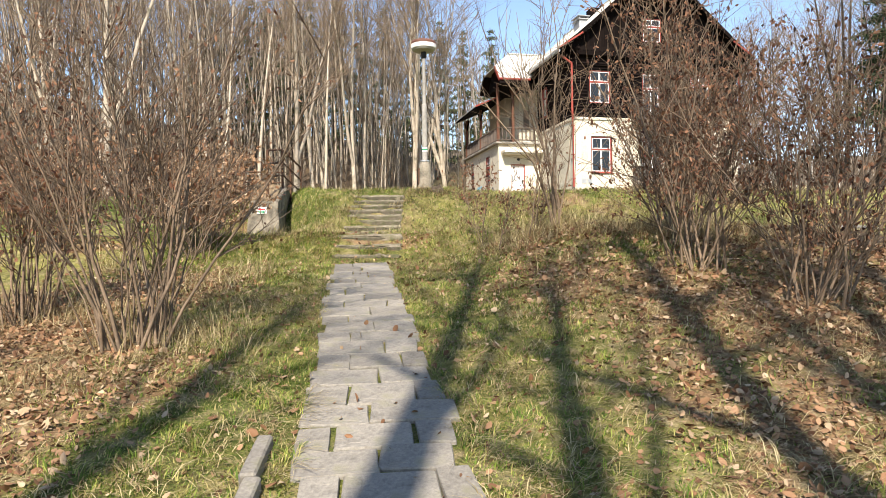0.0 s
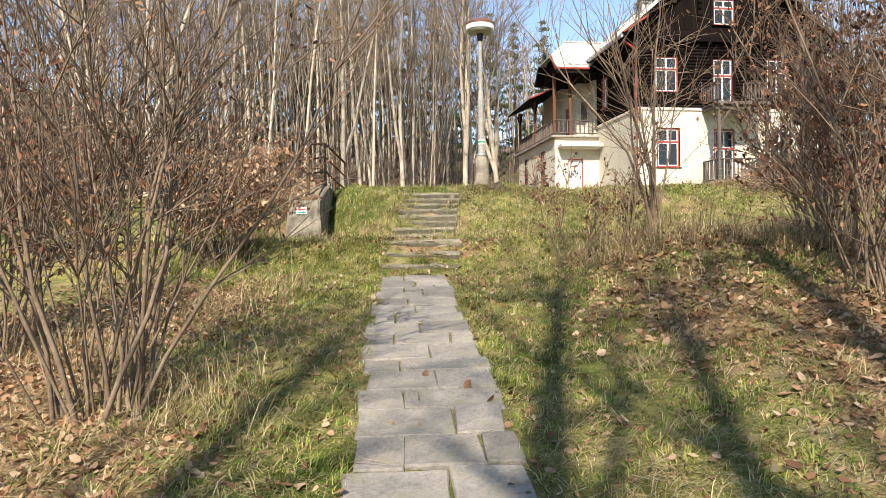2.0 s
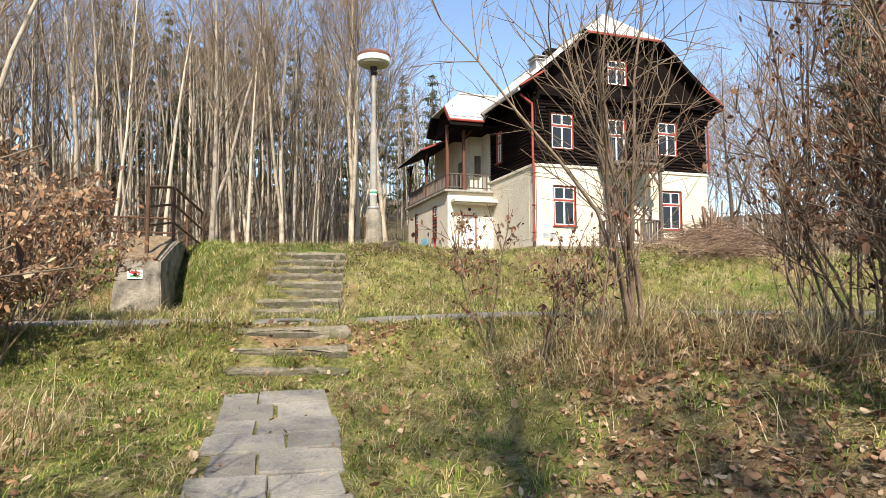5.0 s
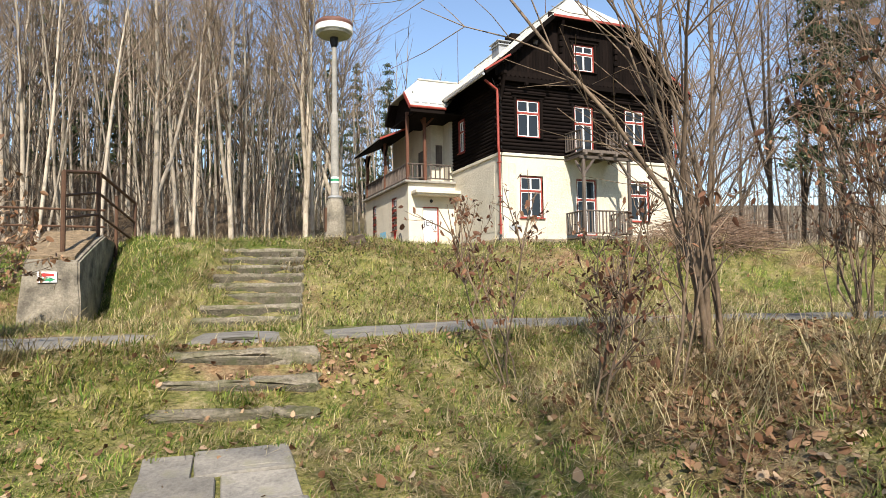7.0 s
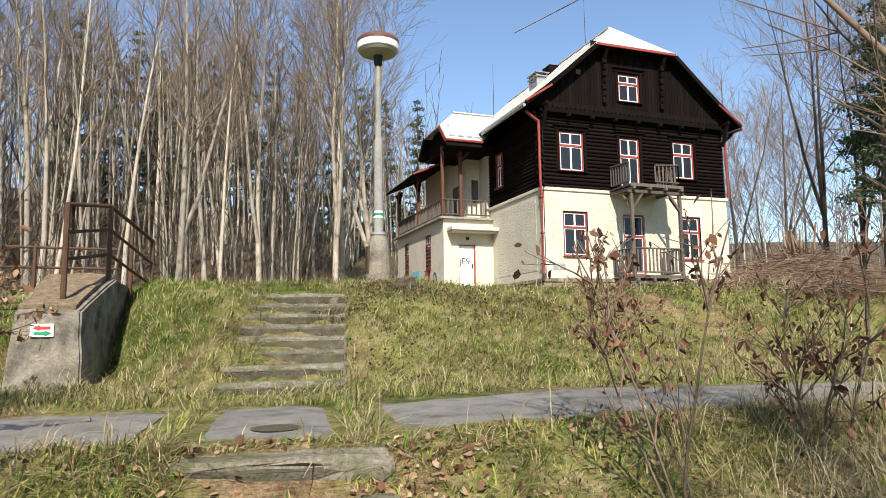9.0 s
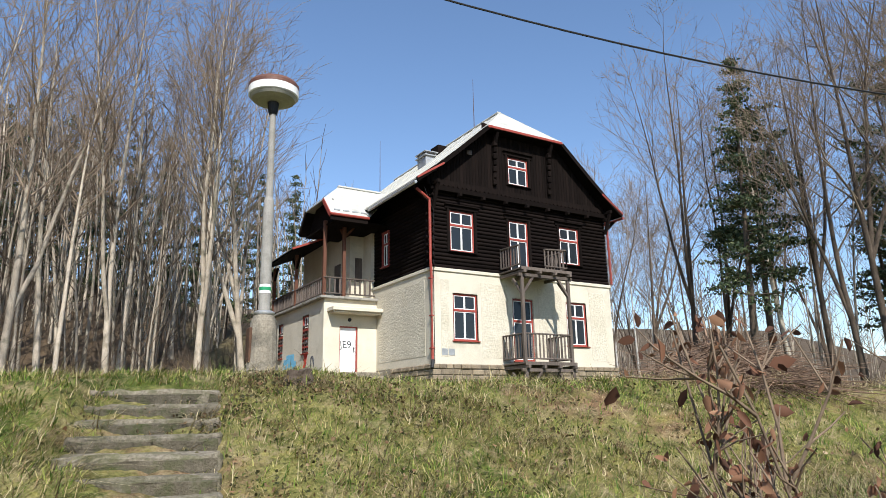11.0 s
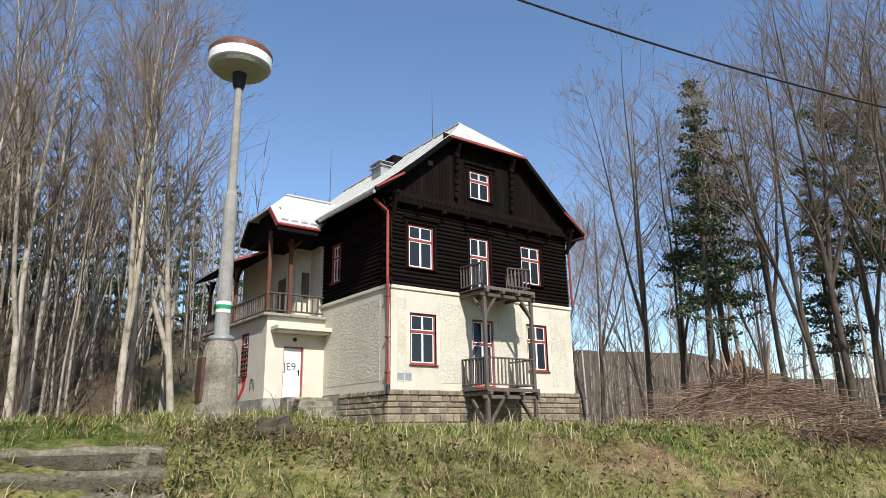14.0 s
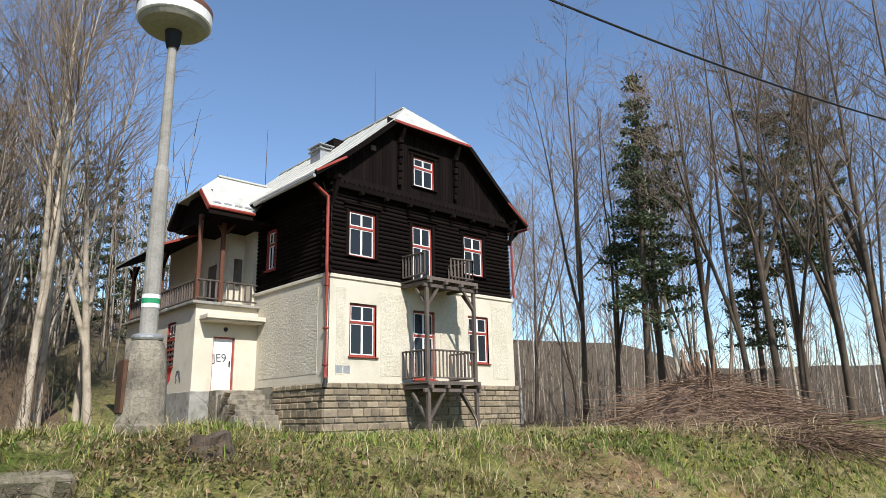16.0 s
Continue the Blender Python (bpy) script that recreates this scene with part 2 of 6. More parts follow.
gb.inputs["Specular IOR Level"].default_value = 0.3
M["glass"] = glass


# ---- mesh helpers ----
def mesh_ob(name, bm, material, parent=None, label=""):
    me = bpy.data.meshes.new(name)
    bm.to_mesh(me)
    bm.free()
    me.materials.append(M[material])
    ob = new(name, me)
    ob.parent = parent
    if label:
        ob["label"] = label
    return ob


def part(name, bm, material, parent, label=""):
    return mesh_ob(name, bm, material, parent, label)


def thing(name, label, category, at=(0, 0, 0), group="", kind=""):
    ob = new(name)
    ob.location = at
    return tagged(ob, label, category, group, kind)


def box(bm, x0, x1, y0, y1, z0, z1, bevel=0.0, turn=None):
    v = bmesh.ops.create_cube(bm, size=1, matrix=Matrix.Translation(((x0 + x1) / 2, (y0 + y1) / 2, (z0 + z1) / 2)) @ Matrix.Diagonal((x1 - x0, y1 - y0, z1 - z0, 1)))["verts"]
    if bevel:
        es = list({e for w in v for e in w.link_edges})
        r = bmesh.ops.bevel(bm, geom=es, offset=bevel, segments=1, affect="EDGES", profile=0.5)
        v = list({w for f in r["faces"] for w in f.verts} | {w for w in v if w.is_valid})
    if turn is not None:
        bmesh.ops.transform(bm, matrix=turn, verts=v)
    return v


def solid(bm):
    bmesh.ops.remove_doubles(bm, verts=bm.verts[:], dist=0.0005)
    return bm


def boxes(*items, bevel=0.0):
    bm = bmesh.new()
    for it in items:
        box(bm, *it, bevel=bevel)
    return bm


def beam(bm, a, b, w, h=None, bevel=0.008):
    """A squared timber from a to b."""
    a, b = Vector(a), Vector(b)
    d = b - a
    m = Matrix.Translation((a + b) / 2) @ d.to_track_quat("Z", "Y").to_matrix().to_4x4()
    box(bm, -w / 2, w / 2, -(h or w) / 2, (h or w) / 2, -d.length / 2, d.length / 2, bevel, m)
    return bm


def tube(bm, pts, radii, sides=8, caps=True):
    """A round rod along pts."""
    rings = []
    for i, p in enumerate(pts):
        d = (Vector(pts[min(i + 1, len(pts) - 1)]) - Vector(pts[max(i - 1, 0)])).normalized()
        q = d.to_track_quat("Z", "Y")
        r = radii[i] if isinstance(radii, (list, tuple)) else radii
        rings.append([bm.verts.new(Vector(p) + q @ Vector((r * math.cos(k * 2 * math.pi / sides), r * math.sin(k * 2 * math.pi / sides), 0))) for k in range(sides)])
    for a, b in zip(rings, rings[1:]):
        for k in range(sides):
            bm.faces.new((a[k], a[(k + 1) % sides], b[(k + 1) % sides], b[k]))
    if caps:
        bm.faces.new(rings[0][::-1])
        bm.faces.new(rings[-1])
    return bm


def lathe(profile, sides=24):
    bm = bmesh.new()
    rings = [[bm.verts.new((r * math.cos(k * 2 * math.pi / sides), r * math.sin(k * 2 * math.pi / sides), z)) for k in range(sides)] for r, z in profile]
    for a, b in zip(rings, rings[1:]):
        for k in range(sides):
            bm.faces.new((a[k], a[(k + 1) % sides], b[(k + 1) % sides], b[k]))
    bm.faces.new(rings[0][::-1])
    bm.faces.new(rings[-1])
    return bm


def poly(bm, pts, thick, way):
    """A plate over the flat outline pts, thickened along way."""
    w = Vector(way) * thick
    a = [bm.verts.new(p) for p in pts]
    b = [bm.verts.new(Vector(p) + w) for p in pts]
    bm.faces.new(a)
    bm.faces.new(b[::-1])
    for i in range(len(a)):
        j = (i + 1) % len(a)
        bm.faces.new((a[j], a[i], b[i], b[j]))
    bmesh.ops.recalc_face_normals(bm, faces=bm.faces[:])
    return bm


def raw_mesh(name, verts, faces_flat, sides):
    """A mesh from arrays; all faces have the same number of sides."""
    me = bpy.data.meshes.new(name)
    v = np.asarray(verts, dtype=np.float32)
    f = np.asarray(faces_flat, dtype=np.int32).ravel()
    n = len(f) // sides
    me.vertices.add(len(v))
    me.vertices.foreach_set("co", v.ravel())
    me.loops.add(len(f))
    me.loops.foreach_set("vertex_index", f)
    me.polygons.add(n)
    me.polygons.foreach_set("loop_start", np.arange(0, n * sides, sides, dtype=np.int32))
    me.update(calc_edges=True)
    return me


# ---- ground ----
def ease(a, b, x):
    t = np.clip((x - a) / (b - a), 0, 1)
    return t * t * (3 - 2 * t)


def lumps(x, y, s, k=0.0):
    return (np.sin(x * s + 1.3 + k) * np.cos(y * s * 1.13 + 0.7) + 0.5 * np.sin(x * s * 2.3 + y * s * 1.7 + k) + 0.3 * np.cos(x * s * 4.1 - y * s * 3.3 + 2 * k)) / 1.8


def path_x(y):
    return -1.11 + 0.076 * (y - 5)


def road_mid(x):
    """The lane runs across the walk and bends towards the walker on its far side."""
    return 15.5 - 0.03 * np.maximum(x, 0) ** 2 - 0.18 * np.minimum(x, 0) * np.exp(np.minimum(x, 0) / 6)


def height(x, y):
    x, y = np.asarray(x, float), np.asarray(y, float)
    low = 0.1237 * np.minimum(y, 12.9) - 0.07
    yy = y - (road_mid(x) - 15.85)
    off = x - path_x(np.minimum(y, 14))
    z = low + 0.54 * ease(13.3, 14.75, yy)
    z = np.where(y < -3, 0.1237 * -3 - 0.07 + 0.04 * (y + 3), z)
    mound = 0.76 * ease(0.9, 3.6, off) * ease(4.0, 10.5, y) * (1 - 0.92 * ease(12.6, 14.4, yy + 0.15 * x - 0.3))
    z = z + mound - 0.25 * ease(-1.0, -4.5, off) * (1 - ease(10, 15, y))
    yb = yy - 2.3 * ease(-0.95, -2.0, x)
    bank = 1.23 * ease(17.75, 21.1, yb + 0.25 * lumps(x, y, 0.8)) * (1 - 0.25 * ease(6, 16, x))
    z = z + bank
    z = z - 0.03 * ease(0.72, 0.55, np.abs(x + 0.36 - 0.2 * (y - 13.4))) * ease(13.2, 13.5, y) * ease(14.45, 14.3, y)
    z = z + 0.19 * ease(20.0, 21.6, y) * (1 - ease(2.9, 4.4, x)) * (1 - ease(23, 27, y)) - 0.22 * ease(21.5, 32, y)
    w = ease(0.85, 0.7, np.abs(x - 0.14 - 0.2 * (y - 17.7))) * ease(17.45, 17.75, y) * ease(21.35, 21.2, y)
    z = z - w * np.maximum(0, z - (2.075 + 0.158 * (y - 17.72) / 0.425))
    # the wooded hillside rises beyond the lawn, and low hills close the distance
    hill = np.maximum(0, (y - 42) * 0.9 - (x - 3) * 0.35)
    z = z + 0.3 * np.maximum(0, hill - 2) * ease(0, 14, hill) * (1 - 0.7 * ease(45, 120, hill))
    left = np.maximum(0, -x - 14)
    z = z + 0.1 * left * ease(0, 10, left) * (1 - ease(150, 300, left)) * ease(8, 30, y)
    r = np.hypot(x, y)
    z = z + 19 * ease(110, 400, r) * (1 + 0.35 * lumps(x, y, 0.011))
    near = np.exp(-np.abs(off) * 1.4) * (y < 14)
    bump = 0.03 * lumps(x, y, 2.1) + 0.02 * lumps(x, y, 5.3, 1.0)
    flat = np.exp(-((yy - 15.85) / 1.1) ** 4)
    bump = bump + (0.07 * lumps(x, y, 3.1, 4.0) + 0.04 * lumps(x, y, 7.7, 2.0)) * ease(17.2, 18.2, yy) * ease(23, 21, y)
    return z + bump * (1 - near) * (1 - flat) + 0.25 * lumps(x, y, 0.16) * ease(25, 60, r)


def cover(x, y):
    """Litter and lush grass, 0 to 1."""
    off = x - path_x(np.minimum(y, 14))
    yy = y - (road_mid(x) - 15.85)
    litter = 0.66 * ease(-0.9, -2.4, off) + 0.62 * ease(1.0, 2.5, off)
    litter = litter * (1 - 0.9 * ease(11.5, 14.0, yy)) + 0.3 * lumps(x, y, 1.1)
    litter = np.where(yy > 14, (0.2 + 0.55 * lumps(x, y, 1.15)) * (1 - 0.8 * ease(20.5, 22.5, y)), litter)
    wood = ease(29, 33, y - 0.75 * np.maximum(x - 2, 0)) * (x < 9) + ease(30, 34, np.hypot(x - 5, y - 12)) * (x > 22) + ease(-14, -19, x)
    litter = np.maximum(litter, 0.85 * np.clip(wood, 0, 1))
    lush = 0.32 + 0.6 * lumps(x, y, 0.8, 2.0) + 0.65 * ease(20, 22, y) * (1 - ease(34, 40, y))
    return np.clip(litter, 0, 1), np.clip(lush, 0, 1)


def wooded(x, y):
    """Where the ground lies under trees."""
    w = ease(29, 34, y - 0.9 * np.maximum(x + 1, 0) + 2 * lumps(x, y, 0.5)) * (x < 9) + ease(40, 52, np.hypot(x - 5, y - 12)) * (x > 9)
    return np.clip(0.75 * w + ease(75, 100, np.hypot(x, y)), 0, 1)


def axis_lines(lo, hi, step, far, grow=1.16):
    inner = list(np.arange(lo, hi + step / 2, step))
    def out(a, sign):
        r, s = [], step
        while abs(a) < far:
            s *= grow
            a += sign * s
            r.append(a)
        return r
    return np.array(out(lo, -1)[::-1] + inner + out(inner[-1], 1))


def build_ground():
    xs, ys = axis_lines(-6, 10, 0.14, 900), axis_lines(-1, 24, 0.14, 900)
    gx, gy = np.meshgrid(xs, ys)
    co = np.stack([gx, gy, height(gx, gy)], -1).reshape(-1, 3)
    nx, ny = len(xs), len(ys)
    i = (np.arange(ny - 1)[:, None] * nx + np.arange(nx - 1)[None, :]).ravel()
    me = raw_mesh("ground", co, np.stack([i, i + 1, i + nx + 1, i + nx], 1), 4)
    me.polygons.foreach_set("use_smooth", np.ones(len(me.polygons), bool))
    me.materials.append(M["ground"])
    a = me.color_attributes.new("cover", "FLOAT_COLOR", "POINT")
    l, g = cover(co[:, 0], co[:, 1])
    a.data.foreach_set("color", np.stack([l, g, wooded(co[:, 0], co[:, 1]), 0 * l + 1], 1).astype(np.float32).ravel())
    tagged(new("ground", me), "rough ground of turf, straw and fallen leaves", "ground", kind="structure")


build_ground()


def build_road():
    """Three worn asphalt patches with turf growing in the joints between them."""
    road = thing("road", "narrow grey worn asphalt lane crossing the walk", "road", kind="structure")
    for x0, x1, w in ((-9, -0.86, 1.1), (-0.7, 0.38, 1.16), (0.62, 9.5, 1.02)):
        xs = np.arange(x0, x1 + 0.01, 0.16)
        vs, fs = [], []
        for k, x in enumerate(xs):
            m = road_mid(x)
            e0 = w * (1 + 0.06 * math.sin(x * 3.1)) + 0.05 * math.sin(x * 7.7)
            e1 = w * (1 + 0.05 * math.cos(x * 2.3)) + 0.05 * math.cos(x * 9.1)
            for s in np.linspace(-1, 1, 7):
                y = m + (e1 if s > 0 else e0) * s
                xx = x + 0.13 * (y - m)
                vs.append((xx, y, float(height(xx, y)) + 0.018 - 0.05 * abs(s) ** 6 - 0.06 * math.exp(-min(x - x0, x1 - x) / 0.08) + 0.004 * math.sin(x * 11 + y * 9)))
        for k in range(len(xs) - 1):
            for j in range(6):
                a = k * 7 + j
                fs.append((a, a + 7, a + 8, a + 1))
        me = raw_mesh("asphalt_patch", vs, fs, 4)
        me.polygons.foreach_set("use_smooth", np.ones(len(fs), bool))
        me.materials.append(M["asphalt"])
        new("asphalt_patch", me).parent = road
    bm = lathe([(0.16, 0), (0.17, 0.01), (0.1, 0.02)], 16)
    c = part("drain_cover", bm, "riser", road, "round drain cover sunk in the asphalt")
    c.location = (-0.18, 15.0, float(height(-0.18, 15.0)) + 0.012)


build_road()


# ---- the house ----
HX0, HX1, HY0, HY1 = 13.05, 23.09, 35.43, 47.5
Z_ST, Z_BELT, Z_EAVE = 4.82, 8.72, 12.15
RIDGE_X, RIDGE_Z, VERGE = 17.87, 17.27, 34.75
house = thing("house", "two-storey house, white plaster below, dark log upper floor, pale roof", "house", (18, 41, 3))
house_at = Matrix.Translation((-18, -41, -3))


def hpart(name, bm, material, parent=None, label=""):
    bm.transform(house_at)
    return part(name, bm, material, parent or house, label)


def holed_wall(u0, u1, v0, v1, holes):
    """Rectangles (u0, u1, v0, v1) that fill a wall round its holes."""
    us = sorted({u0, u1, *[h[0] for h in holes], *[h[1] for h in holes]})
    out = []
    for a, b in zip(us, us[1:]):
        cut = sorted([(h[2], h[3]) for h in holes if h[0] < (a + b) / 2 < h[1]])
        v = v0
        for c, d in cut:
            if c > v:
                out.append((a, b, v, c))
            v = d
        if v < v1:
            out.append((a, b, v, v1))
    return out


FRONT_LOW = [(14.1, 15.3, 5.78, 7.74), (17.18, 18.3, 5.0, 7.72), (20.25, 21.45, 5.75, 7.76)]
FRONT_UP = [(14.03, 15.27, 9.55, 11.36), (17.17, 18.25, 8.9, 11.32), (20.13, 21.33, 9.57, 11.38)]
GABLE_WIN = (17.12, 18.28, 12.96, 14.3)
LEFT_UP = (39.42, 40.08, 9.6, 11.28)

front = hpart("wall", solid(boxes(*[(a, b, HY0, HY0 + 0.45, c, d) for a, b, c, d in holed_wall(HX0, HX1, Z_ST, Z_BELT, FRONT_LOW)])), "plaster", label="white plastered ground-floor wall with rough-cast panels")
for a, b, c, d in holed_wall(13.5, 22.7, 5.1, 8.3, [(13.9, 15.5, 5.1, 8.3), (16.9, 18.6, 5.1, 8.3), (20.0, 21.7, 5.1, 8.3)]):
    hpart("rough_panel", boxes((a, b, HY0 - 0.012, HY0 + 0.02, c, d), bevel=0.005), "rough_plaster", front)
side = hpart("wall", boxes((HX0, HX0 + 0.45, HY0 + 0.45, HY1, Z_ST, Z_BELT)), "plaster", label="white side wall with a rough-cast panel")
hpart("rough_panel", boxes((HX0 - 0.012, HX0 + 0.02, 35.95, 40.3, 5.15, 8.3), bevel=0.005), "rough_plaster", side)
hpart("wall", boxes((HX1 - 0.45, HX1, HY0 + 0.45, HY1, Z_ST, Z_EAVE)), "plaster")
hpart("wall", boxes((HX0 + 0.45, HX1 - 0.45, HY1 - 0.45, HY1, Z_ST, Z_EAVE)), "plaster")
upper = hpart("upper_wall", boxes(*[(a, b, HY0 + 0.12, HY0 + 0.42, c, d) for a, b, c, d in holed_wall(HX0, HX1 - 0.46, Z_BELT + 0.06, Z_EAVE, FRONT_UP)],
                                  *[(HX0 + 0.12, HX0 + 0.42, a, b, c, d) for a, b, c, d in holed_wall(HY0 + 0.43, HY1, Z_BELT + 0.06, Z_EAVE, [LEFT_UP])]), "board", label="upper storey clad in dark-stained logs")
hpart("floor_slab", boxes((HX0 + 0.46, HX1 - 0.46, HY0 + 0.46, HY1 - 0.46, 4.7, 4.82), (HX0 + 0.46, HX1 - 0.46, HY0 + 0.46, HY1 - 0.46, 8.55, 8.7), (HX0 + 0.46, HX1 - 0.46, HY0 + 0.46, HY1 - 0.46, 12.0, 12.12)), "grey_wood")
hpart("string_course", boxes((HX0 - 0.06, HX1 + 0.06, HY0 - 0.06, HY0 + 0.1, Z_BELT - 0.1, Z_BELT + 0.05), (HX0 - 0.06, HX0 + 0.1, HY0 + 0.1, 41.0, Z_BELT - 0.1, Z_BELT + 0.05), bevel=0.02), "plaster", label="white moulded band")


def log(u0, u1, z, h=0.172):
    """A rounded log along local x from u0 to u1, its face towards local -y."""
    bm = bmesh.new()
    prof = [(0.0, 0.0), (-0.055, 0.02), (-0.085, h * 0.35), (-0.085, h * 0.65), (-0.055, h - 0.02), (0.0, h)]
    ring = [[bm.verts.new((u, y + 0.12, z + v)) for y, v in prof] for u in (u0, u1)]
    for k in range(len(prof) - 1):
        bm.faces.new((ring[0][k], ring[1][k], ring[1][k + 1], ring[0][k + 1]))
    bm.faces.new(ring[0][::-1])
    bm.faces.new(ring[1])
    bmesh.ops.recalc_face_normals(bm, faces=bm.faces[:])
    return bm


def log_rows():
    n = 20
    h = (Z_EAVE - Z_BELT - 0.06) / n
    for k in range(n):
        z = Z_BELT + 0.06 + k * h
        cut = sorted((a - 0.1, b + 0.1) for a, b, c, d in FRONT_UP if c - 0.06 < z + h / 2 < d + 0.12)
        u = HX0 - (0.16 if k % 2 else 0.02)
        for a, b in cut + [(HX1 + 0.02, None)]:
            bm = log(u, a, z, h)
            bm.transform(Matrix.Translation((0, HY0, 0)))
            hpart("log", bm, "log", upper)
            u = b
        segs = [(HY0 - (0.02 if k % 2 else 0.16), 41.0)]
        if 9.5 < z + h / 2 < 11.4:
            segs = [(segs[0][0], LEFT_UP[0] - 0.1), (LEFT_UP[1] + 0.1, 41.0)]
        for a, b in segs:
            bm = log(-b, -a, z, h)
            bm.transform(Matrix.Translation((HX0, 0, 0)) @ Matrix.Rotation(-math.pi / 2, 4, "Z"))
            hpart("log", bm, "log", upper)


log_rows()
for u in (HX0 + 0.1, HX1 - 0.3):
    hpart("knee_wall", boxes((u, u + 0.2, HY0, HY1, Z_EAVE - 0.02, 12.98)), "board", label="dark boards under the eaves")
for k in range(12):
    hpart("rafter_end", beam(bmesh.new(), (12.2, 35.6 + k * 0.36, 12.14), (13.2, 35.6 + k * 0.36, 12.86), 0.1, 0.12), "board")


def window(parent, w, h, m, door=False, wood=None, boarded=False):
    """A red casement with white sashes in local x (width), z (up), facing -y, its lower left corner at the pose m."""
    win = hpart("door" if door else "window", boxes((0, 0.07, 0.06, 0.18, 0, h), (w - 0.07, w, 0.05, 0.18, 0, h), (0.07, w - 0.07, 0.06, 0.18, h - 0.07, h), (0.07, w - 0.07, 0.06, 0.18, 0, 0.07), (0.07, w - 0.07, 0.055, 0.16, h * 0.62, h * 0.62 + 0.1), bevel=0.006), "red", parent, "red-framed casement with white sashes")
    win.data.transform(house_at.inverted())
    def sub(name, bm, material, label=""):
        o = part(name, bm, material, win, label)
        o.data.transform(m)
        o.data.transform(house_at)
    win.data.transform(m)
    win.data.transform(house_at)
    zt = h * 0.62
    for x0, x1, z0, z1 in ((0.07, w / 2, 0.07, zt), (w / 2, w - 0.07, 0.07, zt), (0.07, w / 2, zt + 0.1, h - 0.07), (w / 2, w - 0.07, zt + 0.1, h - 0.07)):
        sub("sash", boxes((x0, x0 + 0.042, 0.075, 0.13, z0, z1), (x1 - 0.042, x1, 0.075, 0.13, z0, z1), (x0 + 0.042, x1 - 0.042, 0.075, 0.13, z0, z0 + 0.04), (x0 + 0.042, x1 - 0.042, 0.075, 0.13, z1 - 0.035, z1), bevel=0.004), "white", "white sash")
        sub("pane", boxes((x0 + 0.038, x1 - 0.038, 0.1, 0.106, z0 + 0.036, z1 - 0.03)), "glass", "window pane")
    sub("reveal", boxes((-0.02, 0.0, 0.0, 0.4, 0, h), (w, w + 0.02, 0.0, 0.4, 0, h), (-0.02, w + 0.02, 0.0, 0.4, h, h + 0.02)), wood or "red")
    sub("window_sill", boxes((-0.08, w + 0.08, -0.09, 0.08, -0.05, -0.003), bevel=0.012), "red" if not wood else wood, "sloping sill")
    if wood:
        for x0, x1, z0, z1 in ((-0.14, -0.02, -0.06, h + 0.05), (w + 0.02, w + 0.14, -0.06, h + 0.05), (-0.24, w + 0.24, h + 0.05, h + 0.2)):
            sub("casing", boxes((x0, x1, -0.03, 0.12, z0, z1), bevel=0.015), wood)
        sub("hood", boxes((-0.28, w + 0.28, -0.12, 0.1, h + 0.2, h + 0.26), bevel=0.02), wood)
    return win


for i, (a, b, c, d) in enumerate(FRONT_LOW):
    window(house, b - a, d - c, Matrix.Translation((a, HY0, c)), i == 1)
for i, (a, b, c, d) in enumerate(FRONT_UP):
    window(house, b - a, d - c, Matrix.Translation((a, HY0 + 0.02, c)), i == 1, "board")
window(house, GABLE_WIN[1] - GABLE_WIN[0], GABLE_WIN[3] - GABLE_WIN[2], Matrix.Translation((GABLE_WIN[0], HY0 - 0.16, GABLE_WIN[2])), False, "board")
window(house, LEFT_UP[1] - LEFT_UP[0], LEFT_UP[3] - LEFT_UP[2], Matrix.Translation((HX0 + 0.02, LEFT_UP[1], LEFT_UP[2])) @ Matrix.Rotation(-math.pi / 2, 4, "Z"))
for u in (13.5, 13.83):
    hpart("vent_plate", boxes((u, u + 0.29, HY0 - 0.02, HY0 + 0.01, 5.17, 5.44), bevel=0.006), "metal", front, "grey vent cover")


def roof_z(x):
    """The main roof's top over the eaves, flared a little at its foot."""
    s = (RIDGE_Z - Z_EAVE) / (RIDGE_X - 12.06)
    d = abs(x - RIDGE_X)
    return RIDGE_Z - s * d + 0.16 * max(0.0, (d - 3.8) / 2) ** 2


